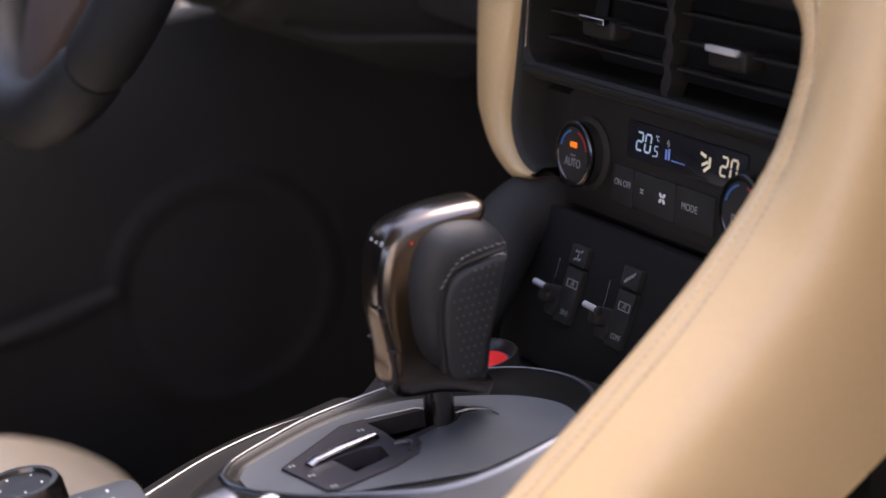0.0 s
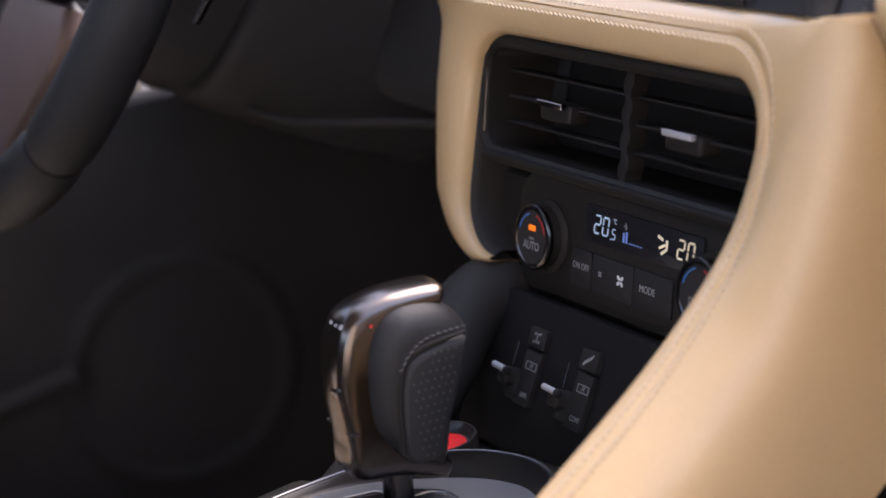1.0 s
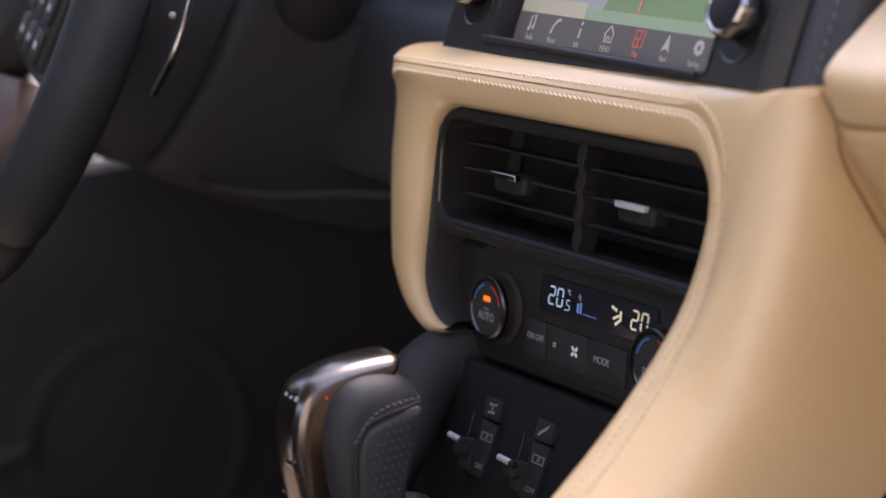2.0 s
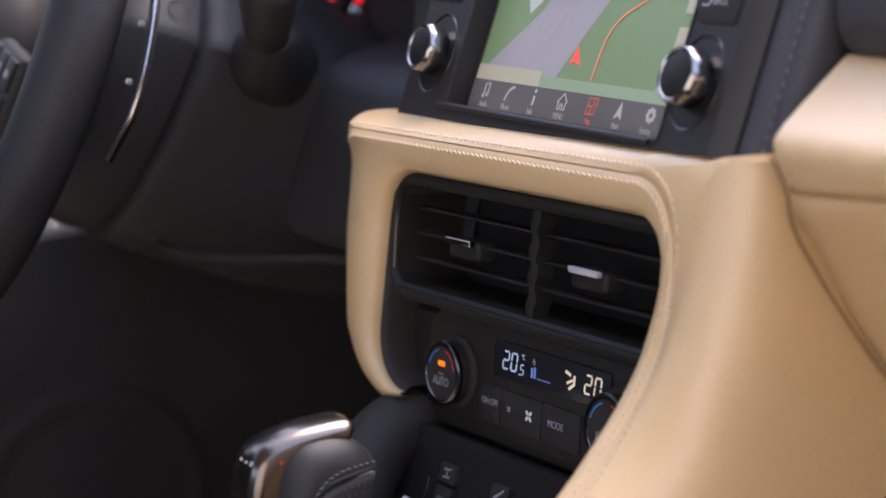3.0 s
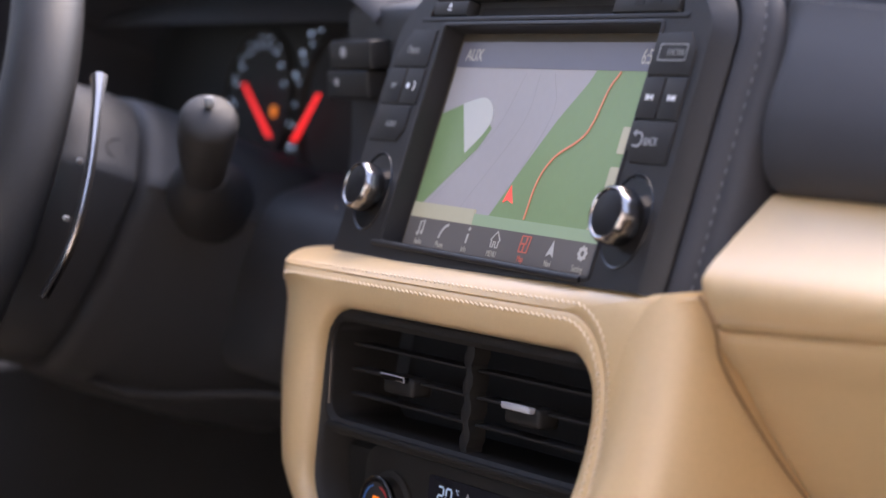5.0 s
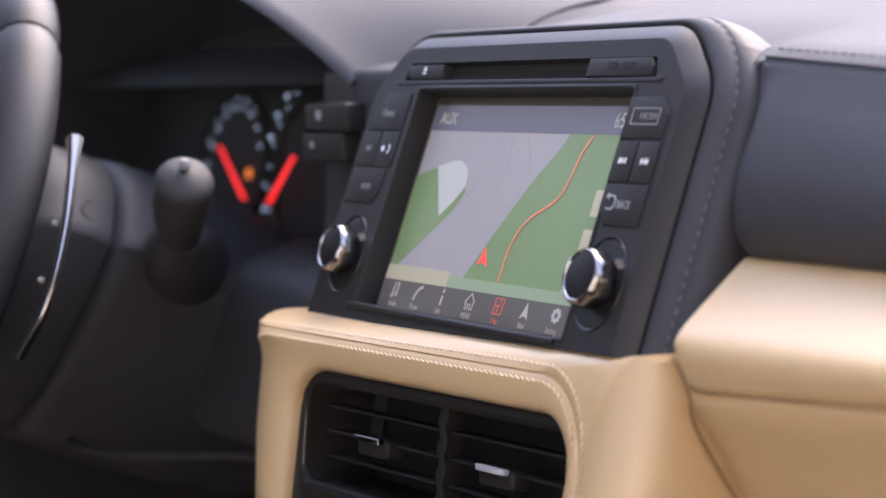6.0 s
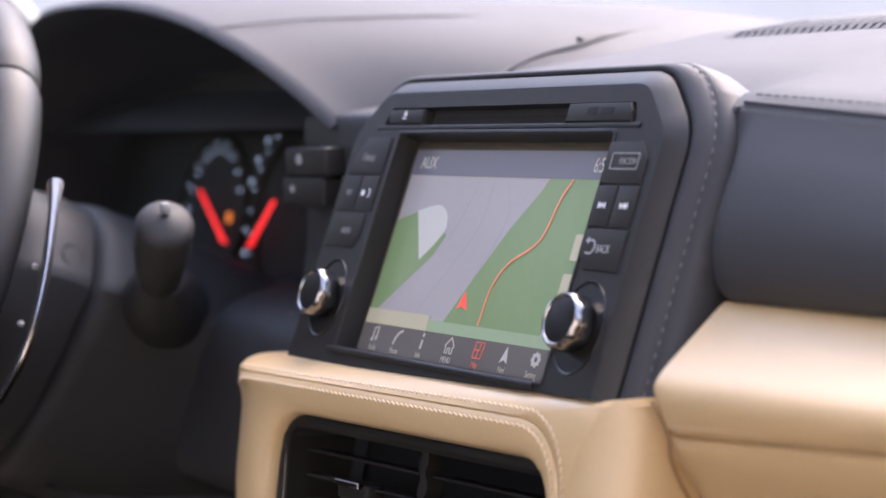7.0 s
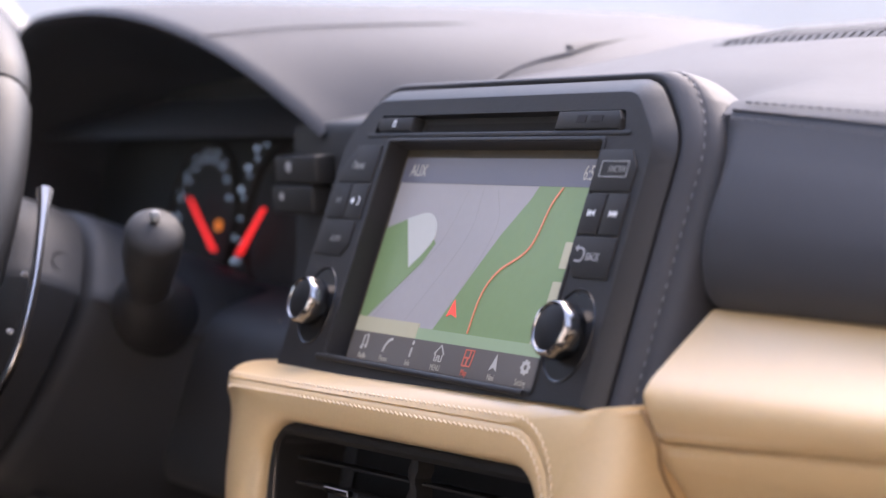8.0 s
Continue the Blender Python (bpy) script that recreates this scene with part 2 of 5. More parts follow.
def ribbon(path, width, z, thick=0.00025, bm=None):
    """A thin flat line on a panel, through (x, y) points."""
    p = [Vector(q) for q in path]
    left, right = [], []
    for i, q in enumerate(p):
        d = (p[min(i + 1, len(p) - 1)] - p[max(i - 1, 0)]).normalized()
        s = Vector((-d.y, d.x)) * width / 2
        left.append(q + s)
        right.append(q - s)
    rows = [[(*a, z), (*b, z), (*b, z + thick), (*a, z + thick)] for a, b in zip(left, right)]
    return loft(rows, ring=True, caps=True, bm=bm)


def stitches(path, lift, length=0.0032, gap=0.0016, r=0.00035, mat=None, parent=None, name="stitching", slant=0.0):
    """A row of short threads along a path of points; lift is a vector, or one for each point."""
    p = [Vector(q) for q in path]
    bm, run, want = bmesh.new(), 0.0, 0.0
    for i, (a, b) in enumerate(zip(p, p[1:])):
        step = (b - a).length
        while want <= run + step:
            d = (b - a).normalized()
            up = Vector(lift[i]) if isinstance(lift, list) else Vector(lift)
            c = a + d * (want - run) + up
            side = d.cross(up.normalized()) * slant
            tube([c - d * length / 2 - side - up * 0.6, c - d * length * 0.3 - side * 0.6, c + d * length * 0.3 + side * 0.6, c + d * length / 2 + side - up * 0.6], r, 5, bm=bm, up=up)
            want += length + gap
        run += step
    return tagged(part(name, bm, mat, parent), kind="stuff")


def mix(a, b, k):
    return a + (b - a) * k


# ---- the setting ----
def sheet(name, size, at, mat, label, category, bevel=0.0):
    return tagged(part(name, block(size, at, bevel), mat), label, category, kind="structure")


# the ground's warm tint is chosen to bounce warm light into the cabin
sheet("ground", (3000, 3000, 0.2), (0, 0, -0.45), BOUNCE_GROUND, "plain ground outside the car, tinted warm for bounce light", "ground")
sheet("floor", (1.5, 2.6, 0.04), (0, -0.55, 0.08), CARPET, "black carpeted car floor", "floor")
sheet("wall_front", (1.5, 0.04, 0.70), (0, 0.52, 0.44), CARPET, "black carpeted bulkhead under the dashboard", "bulkhead")
sheet("wall_back", (1.5, 0.05, 0.95), (0, -1.75, 0.55), CARPET, "black trim behind the seats", "wall")
sheet("wall_sill", (0.06, 2.6, 0.40), (0.79, -0.55, 0.26), CARPET, "black passenger door sill of the car", "sill")
# out of view: blocks the sky overhead, pale so that it fills the cabin
sheet("ceiling", (1.36, 1.52, 0.04), (0, -1.01, 1.26), ROOF, "unseen car headlining, pale to fill the cabin with light", "ceiling", 0.01)
# added reflector, out of view, that lights the surfaces facing the rear
sheet("wall_bounce", (2.7, 0.2, 2.8), (2.3, -1.5, 1.05), BOUNCE_WALL, "unseen pale wall added behind the door to bounce light", "wall")
# added out of view to hold back low light from the passenger's side
sheet("wall_side_block", (0.2, 16.0, 3.6), (3.8, 4.0, 1.45), SIDE_BLOCK, "unseen brown wall added beside the car to cut side light", "wall")
# added out of view so that the unit's black parts reflect something dark
sheet("wall_left", (0.05, 1.3, 0.86), (-0.79, -1.17, 0.80), CARPET, "unseen dark panel added left rear to darken reflections", "wall")
# added for the pale view outside; its height and tone set dash sheen and reflections
sheet("backdrop", (0.2, 26.0, 6.0), (-9.0, 6.0, 2.65), PALE_WALL, "plain pale wall added outside to tone view and reflections", "wall")
for side in (-1, 1):
    a, b = Vector((side * 0.80, 0.16, 0.82)), Vector((side * 0.66, -0.26, 1.26))
    ob = part("pillar", tube(smooth([a, (a + b) / 2 + Vector((0, 0, 0.02)), b], 6), 0.035, 10, squash=0.6), ROOF)
    tagged(ob, "pale trimmed windscreen pillar of the car", "pillar", kind="structure")

# ---- centre stack surround in beige leather ----
STACK = pose(0, -0.045, 0.62, 0, 0, 4) @ pose(0, 0, 0, 78)
SWITCH = pose(0, -0.06, 0.54, 0, 0, 4) @ pose(0, 0, 0, 65)
UNIT = tilted(0.0, 0.72, 26.81)
surround = thing("centre_stack_surround", STACK, "beige stitched leather surround sweeping down beside the console", "car trim")
# rings of the cover, from the opening outwards: lip, front, stitch row, seam, stitch row, outside
LIP = [(-0.0005, -0.0085), (-0.0005, -0.006), (0.0006, -0.0032), (0.002, -0.0012)]
SIDE = LIP + [(0.0038, 0.0002), (0.0055, 0.0008), (0.0085, 0.0012), (0.0105, 0.0012), (0.0113, 0.0002), (0.0121, 0.0011), (0.0142, 0.0011), (0.0230, 0.0007), (0.0315, -0.0008), (0.0387, -0.0036), (0.0443, -0.0078), (0.0482, -0.0140), (0.0503, -0.0230), (0.0511, -0.0400), (0.0514, -0.0850), (0.0515, -0.1450)]
SOFT = LIP + [(0.0038, 0.0002), (0.0055, 0.0008), (0.0085, 0.0012), (0.0105, 0.0012), (0.0113, 0.0002), (0.0121, 0.0011), (0.0142, 0.0010), (0.0212, 0.0000), (0.0282, -0.0025), (0.0345, -0.0067), (0.0400, -0.0126), (0.0444, -0.0206), (0.0476, -0.0320), (0.0496, -0.0500), (0.0508, -0.0850), (0.0513, -0.1450)]
TOP = LIP + [(0.0050, 0.0000), (0.0090, 0.0006), (0.0133, 0.0004), (0.0157, -0.0002), (0.0164, -0.0013), (0.0172, -0.0008), (0.0192, -0.0032), (0.0207, -0.0060), (0.0222, -0.0095), (0.0236, -0.0135), (0.0247, -0.0175), (0.0254, -0.0220), (0.0259, -0.0300), (0.0262, -0.0450), (0.0263, -0.080), (0.0263, -0.145)]
NEAR = LIP + [(0.0127, 0.0012), (0.0276, -0.0012), (0.0466, -0.0115), (0.0498, -0.0145), (0.0507, -0.0155), (0.0515, -0.0165), (0.0532, -0.0195), (0.0542, -0.0220), (0.0548, -0.0250), (0.0553, -0.0290), (0.0558, -0.0340), (0.0560, -0.0400), (0.0562, -0.050), (0.0562, -0.065), (0.0562, -0.085), (0.0562, -0.105)]
SEAM, ROW_IN, ROW_OUT = 8, 6, 10
LEFT, RIGHT, HEAD, ROUND, FOOT = -0.115, 0.104, 0.0755, 0.026, -0.008


def sweep_back(v):
    """How far the right edge has swept back towards the seats at height v."""
    return 0.465 * (math.sqrt((v - 0.02) ** 2 + 0.03 ** 2) - (v - 0.02)) + 0.1 * (math.sqrt((v + 0.035) ** 2 + 0.015 ** 2) - (v + 0.035))


TIGHT = ROUND * 0.72


def surround_stations():
    out = []
    for k in range(12):
        a = radians(mix(272, 180, k / 12))
        out.append((LEFT + ROUND + ROUND * math.cos(a), FOOT + ROUND * math.sin(a), 0.0, math.cos(a), math.sin(a)))
    out += [(LEFT, mix(FOOT, HEAD - ROUND, k / 20), 0.0, -1.0, 0.0) for k in range(21)]
    for k in range(1, 9):
        a = radians(180 - 90 * k / 8)
        out.append((LEFT + ROUND + ROUND * math.cos(a), HEAD - ROUND + ROUND * math.sin(a), 0.0, math.cos(a), math.sin(a)))
    out += [(mix(LEFT + ROUND, RIGHT - TIGHT, k / 24), HEAD, 0.0, 0.0, 1.0) for k in range(1, 25)]
    for k in range(1, 9):
        a = radians(90 - 90 * k / 8)
        out.append((RIGHT - TIGHT + TIGHT * math.cos(a), HEAD - TIGHT + TIGHT * math.sin(a), 0.0, math.cos(a), math.sin(a)))
    for k in range(1, 57):
        v = mix(HEAD - TIGHT, -0.32, k / 56)
        out.append((RIGHT + 0.012 * min(1, max(0, (0.03 - v) / 0.15)), v, max(0.0, sweep_back(v) - sweep_back(HEAD - ROUND)), 1.0, 0.0))
    # the left side leans outwards towards its foot
    return [(u - 0.0042 * min(1.0, max(0.0, (0.052 - v) / 0.055)) * (1 if u < 0 and w == 0.0 else 0), v, w, dx, dy) for u, v, w, dx, dy in out]


OUTER_ROUND, SHOULDER = 0.017, 0.010
PULL_LEFT = [0, 0, 0, 0, 0.3, 0.6] + [1] * 14
PULL_RIGHT = [0] * 10 + [0.15, 0.65, 0.9, 1, 1, 1, 1, 1, 1, 1]


def surround_row(u, v, w, dx, dy):
    upright, row = max(0.0, dy) ** 2, []
    near = u < (LEFT + RIGHT) / 2
    side = NEAR if near else SIDE
    across = min(1.0, max(0.0, (u - LEFT) / (RIGHT - LEFT)))
    taper = 1.0
    if dy < 0:
        taper = mix(0.78, 0.03, min(1.0, math.acos(max(-1.0, min(1.0, -dx))) / 1.55) ** 0.8)
    elif dx < 0 and v < 0.03:
        taper = mix(1.0, 0.78, ((0.03 - v) / (0.03 - FOOT)) ** 1.5)
    fall = min(1.0, max(0.0, (0.05 - v) / 0.10)) if dx > 0.9 else 0.0
    for i, ((r0, w0), (r1, w1)) in enumerate(zip(side, TOP)):
        if fall:
            r0, w0 = mix(r0, SOFT[i][0], fall), mix(w0, SOFT[i][1], fall)
        if w1 > -0.05:
            w1 *= mix(1.0, 0.35, across) if i > SEAM else 1.0
        ww = mix(w0 * (1 - 0.14 * fall), w1, upright)
        r = mix(r0, r1, upright)
        if 4 < i <= ROW_OUT:
            r *= 1 + 0.35 * fall
        if r > 0:
            r, ww = r * taper, mix(-0.006, ww, math.sqrt(taper))
        lift = 0.0030 * min(1, max(0, (across - 0.35) / 0.5)) * min(1, max(0, (i - 9) / 3))
        p = Vector((u + dx * r, v + dy * r + lift * upright))
        # the outer edge has tighter corners than the opening
        pull = mix(PULL_LEFT[i], PULL_RIGHT[i], across)
        if pull and v > FOOT and dy >= 0:
            turn = mix(OUTER_ROUND, SHOULDER, across)
            left, right, top = LEFT - NEAR[i][0] + turn, RIGHT + SIDE[i][0] - turn, HEAD + TOP[i][0] - turn + lift
            if dy == 1.0:
                k = (u - LEFT - ROUND) / (RIGHT - LEFT - 2 * ROUND)
                q = Vector((mix(left, right, k), top + turn))
            elif dy > 0:
                q = Vector((left if dx < 0 else right, top)) + turn * Vector((dx, dy))
            else:
                q = Vector((p.x, mix(FOOT, top, (v - FOOT) / (HEAD - ROUND - FOOT))))
            p = p.lerp(q, pull)
        row.append(Vector((p.x, p.y, w + ww)))
    return row


stations = surround_stations()
rows = [surround_row(*s) for s in stations]
cover = loft(rows)
level = STACK.inverted()
bmesh.ops.bisect_plane(cover, geom=cover.verts[:] + cover.edges[:] + cover.faces[:], plane_co=level @ Vector((0.16, -0.0525, 0.5216)), plane_no=level.to_3x3() @ Vector((0, 0.445, -1)), clear_outer=True)
part("leather_cover", cover, BEIGE, surround, flat=1.2)
for k in (ROW_IN, ROW_OUT):
    stitches([r[k] for r in rows[36:122]], [((r[k + 1] - r[k - 1]).cross(b[k] - r[k])).normalized() * -0.0003 for r, b in zip(rows[36:122], rows[37:123])], 0.0025, 0.0012, 0.00042, THREAD, surround, slant=0.0005)
    stitches([r[k] for r in rows[36:122]], [((r[k + 1] - r[k - 1]).cross(b[k] - r[k])).normalized() * -0.00005 for r, b in zip(rows[36:122], rows[37:123])], 0.0011, 0.0026, 0.0005, HOLE, surround, name="needle_hole")

part("side_sliver", tube(smooth([(-0.1915, 0.094, -0.054), (-0.1932, 0.106, -0.056), (-0.1945, 0.120, -0.058)], 4), lambda k: 0.0036 - 0.0026 * k, 8), BEIGE, surround)

# ---- black fascia inside the surround ----
fascia = thing("stack_fascia", STACK, "black plastic centre stack fascia behind vents and controls", "car trim")
profile = [(0.082, -0.030), (0.076, -0.034), (0.072, -0.070), (0.012, -0.070), (0.010, -0.034), (0.004, -0.026), (-0.046, -0.026), (-0.052, -0.030), (-0.056, -0.040), (-0.30, -0.050)]
part("back_panel", loft([[(x, v, w) for v, w in profile] for x in (-0.128, -0.06, 0, 0.06, 0.125)]), PLASTIC, fascia)
inner = [s for s in stations if s[1] > -0.06 or s[3] < 0.5]
part("inner_lining", loft([[(u + dx * r, v + dy * r, w * 0.9 + ww) for r, ww in ((0.001, -0.007), (-0.0015, -0.0085), (-0.003, -0.012), (-0.003, -0.036))] for u, v, w, dx, dy in inner]), MATT, fascia, flat=1.2)
part("lower_brow", loft([[(x, -0.040, -0.021), (x, -0.046, -0.022), (x, -0.052, -0.030)] for x in (-0.10, 0, 0.11)]), PLASTIC, fascia)

# ---- air vents ----
vent = thing("air_vent", STACK @ pose(0, 0, -0.009), "black twin air vent with chrome-tipped adjuster tabs", "air vent")
part("vent_frame", frame_slab(rounded(-0.1135, 0.012, 0.1135, 0.0745, 0.014), rounded(-0.109, 0.0195, 0.109, 0.068, 0.010), -0.040, 0.002, 0.0025), VENT_BLACK, vent)
part("vent_box", slab(rounded(-0.112, 0.014, 0.112, 0.073, 0.010), -0.048, -0.040, 0.0), INK, vent)
part("bright_edge", tube([(-0.1085, v, 0.0015) for v in (0.026, 0.045, 0.061)] + [(-0.1055, 0.0655, 0.0015)], 0.00035, 6), DARK_CHROME, vent, "thin bright edge line")
part("lower_lip", block((0.214, 0.0028, 0.004), (0, 0.0165, 0.0022), 0.0012), VENT_BLACK, vent)
for k in range(4):
    v = 0.0255 + 0.0125 * k
    part("vane", loft([[(0.003 + s * (0.0030 + 0.0008 * math.cos(math.pi * q)) + 0.0010 * math.sin(math.pi * q), v + 0.0062 * q, w) for s, w in ((-1, -0.012), (-1, -0.003), (0, -0.0022), (1, -0.003), (1, -0.012))] for q in (-1, -0.6, 0, 0.6, 1)]), VENT_BLACK, vent)
for k in range(3):
    v = 0.0325 + 0.0123 * k
    for a, b in ((-0.098, -0.002), (0.008, 0.104)):
        part("slat", block((b - a, 0.0013, 0.010), ((a + b) / 2, v, -0.0095), 0.0005), VENT_BLACK, vent)
# tips differ in finish to paint their reflections; a pale line paints the highlight
for x, finish, look_of in ((-0.0510, DARK_CHROME, "chrome tip coloured dark for its reflection"), (0.0470, SATIN, "chrome tip coloured bright for its reflection")):
    tab = part("tab", block((0.0255, 0.0090, 0.012), (x + 0.001, 0.0425, -0.006), 0.0022, 3), VENT_BLACK, vent)
    tip = part("tip", block((0.0210, 0.0028, 0.0036), (x, 0.0461, 0.0010), 0.0008, 2), finish, tab, look_of)
    part("tip_highlight", tube([(x - 0.0100, 0.0474, 0.0026), (x + 0.0100, 0.0474, 0.0026), (x + 0.0103, 0.0450, 0.0026)], 0.0003, 6), SATIN, tip)

# ---- climate controls ----
climate = thing("climate_control", STACK @ pose(0, 0, -0.0205), "black climate control panel with lit display and two dials", "climate control")
part("panel", slab(rounded(-0.092, -0.043, 0.092, 0.010, 0.014), -0.006, 0.0, 0.0015), PLASTIC, climate)
part("display", slab(rounded(-0.034, -0.0145, 0.056, 0.003, 0.002), -0.002, 0.0012, 0.0006), DISPLAY, climate, "glossy black display window")
for x0, x1 in ((-0.0435, -0.0265), (-0.026, 0.0065), (0.007, 0.0360)):
    part("button", slab(rounded(x0, -0.0375, x1, -0.0195, 0.0012), -0.002, 0.0012, 0.0006), BUTTON, climate)
lettering("ON OFF", 0.0044, (-0.0345, -0.0275, 0.0014), PALE, climate, wide=0.85)
lettering("MODE", 0.0047, (0.0180, -0.0280, 0.0014), PALE, climate, wide=0.9)


def fan(x, y, size, mat, parent, z):
    bm = bmesh.new()
    for k in range(4):
        a = radians(45 + 90 * k)
        slab([(x + size * (0.55 * math.cos(a) + 0.42 * math.cos(b) * math.cos(a) - 0.26 * math.sin(b) * math.sin(a)), y + size * (0.55 * math.sin(a) + 0.42 * math.cos(b) * math.sin(a) + 0.26 * math.sin(b) * math.cos(a))) for b in (2 * math.pi * j / 10 for j in range(10))], z, z + 0.0002, 0, bm=bm)
    part("fan_mark", bm, mat, parent)


fan(-0.0190, -0.0280, 0.0017, PALE, climate, 0.0012)
fan(-0.0030, -0.0280, 0.0033, PAINT, climate, 0.0012)
SEGMENTS = {"0": "abcdef", "2": "abged", "5": "afgcd"}


def digit(char, x, y, h, mat, parent, z):
    """A seven-segment figure."""
    w = h * 0.52
    spots = {"a": (0, h / 2, 1), "g": (0, 0, 1), "d": (0, -h / 2, 1), "b": (w / 2, h / 4, 0), "c": (w / 2, -h / 4, 0), "f": (-w / 2, h / 4, 0), "e": (-w / 2, -h / 4, 0)}
    bm = bmesh.new()
    for s in SEGMENTS[char]:
        dx, dy, flat = spots[s]
        px, py, t = x + dx + 0.12 * dy, y + dy, h * 0.11
        if flat:
            ribbon([(px - w * 0.42, py), (px + w * 0.42, py)], t, z, bm=bm)
        else:
            ribbon([(px - 0.12 * h * 0.2, py - h * 0.20), (px + 0.12 * h * 0.2, py + h * 0.20)], t, z, bm=bm)
    part("digit", bm, mat, parent)


LIT = 0.0013
for char, x, y, h in (("2", -0.0232, -0.0055, 0.0082), ("0", -0.0167, -0.0055, 0.0082), ("5", -0.0102, -0.0078, 0.0046)):
    digit(char, x, y, h, ICE, climate, LIT)
lettering("°C", 0.0034, (-0.0098, -0.0020, LIT), ICE, climate, wide=0.7)
part("decimal_point", slab(rounded(-0.0127, -0.0108, -0.0119, -0.0100, 0.0002), LIT, LIT + 0.0002, 0), ICE, climate)
for k, h in enumerate((0.0045, 0.0052)):
    part("fan_bar", slab(rounded(-0.0030 + 0.0022 * k, -0.0100, -0.0016 + 0.0022 * k, -0.0100 + h, 0.0002), LIT, LIT + 0.0002, 0), BLUE_LIT, climate)
for k in range(5):
    part("fan_step", slab(rounded(0.0022 + 0.0021 * k, -0.0100, 0.0035 + 0.0021 * k, -0.0094, 0.0002), LIT, LIT + 0.0002, 0), BLUE_LIT, climate)
part("vent_symbol", ribbon([(-0.0020, -0.0030), (-0.0012, -0.0012), (-0.0004, -0.0030), (-0.0012, -0.0040)], 0.0008, LIT), PALE, climate)
figure = bmesh.new()
ribbon([(0.0232, -0.0020), (0.0272, -0.0032)], 0.0014, LIT, bm=figure)
ribbon([(0.0300, -0.0030), (0.0300, -0.0070), (0.0262, -0.0096)], 0.0014, LIT, bm=figure)
ribbon([(0.0288, -0.0052), (0.0246, -0.0072)], 0.0012, LIT, bm=figure)
part("airflow_symbol", figure, CREAM_LIT, climate)
for char, x in (("2", 0.0395), ("0", 0.0465)):
    digit(char, x + 0.0008, -0.0050, 0.0082, CREAM_LIT, climate, LIT)
for x, word in ((-0.0650, "AUTO"), (0.0650, "DUAL")):
    at = Matrix.Translation((x, -0.0190, 0.0))
    dial = part("dial", lathe([(0.0178, -0.002), (0.0178, 0.0012), (0.0168, 0.002), (0.0150, 0.0025), (0.0150, 0.0075), (0.0156, 0.0085)], 48, at), MATT, climate)
    part("dial_ring", lathe([(0.0150, 0.0070), (0.0158, 0.0082), (0.0158, 0.0094), (0.0146, 0.0102), (0.0132, 0.0102), (0.0128, 0.0094)], 48, at), DARK_CHROME, dial, "dark chrome ring")
    part("dial_face", lathe([(0.0131, 0.007), (0.0130, 0.0096)], 48, at), MATT, dial)
    lettering(word, 0.0058, (x, -0.0232, 0.0098), PALE, dial, wide=0.85)
    part("small_print", ribbon([(x - 0.002, -0.0195), (x + 0.002, -0.0195)], 0.0009, 0.0097), DIM, dial)
    for mat, a0, a1 in ((BLUE_MARK, 165, 105), (RED_MARK, 75, 15)):
        part("scale_mark", ribbon([(x + 0.0112 * math.cos(radians(mix(a0, a1, k / 8))), -0.0190 + 0.0112 * math.sin(radians(mix(a0, a1, k / 8)))) for k in range(9)], 0.0007, 0.0097), mat, dial)
    if x < 0:
        part("lamp", slab(rounded(x - 0.0028, -0.0158, x + 0.0028, -0.0132, 0.0004), 0.0096, 0.0100, 0.0001), AMBER, dial, "glowing amber lamp")

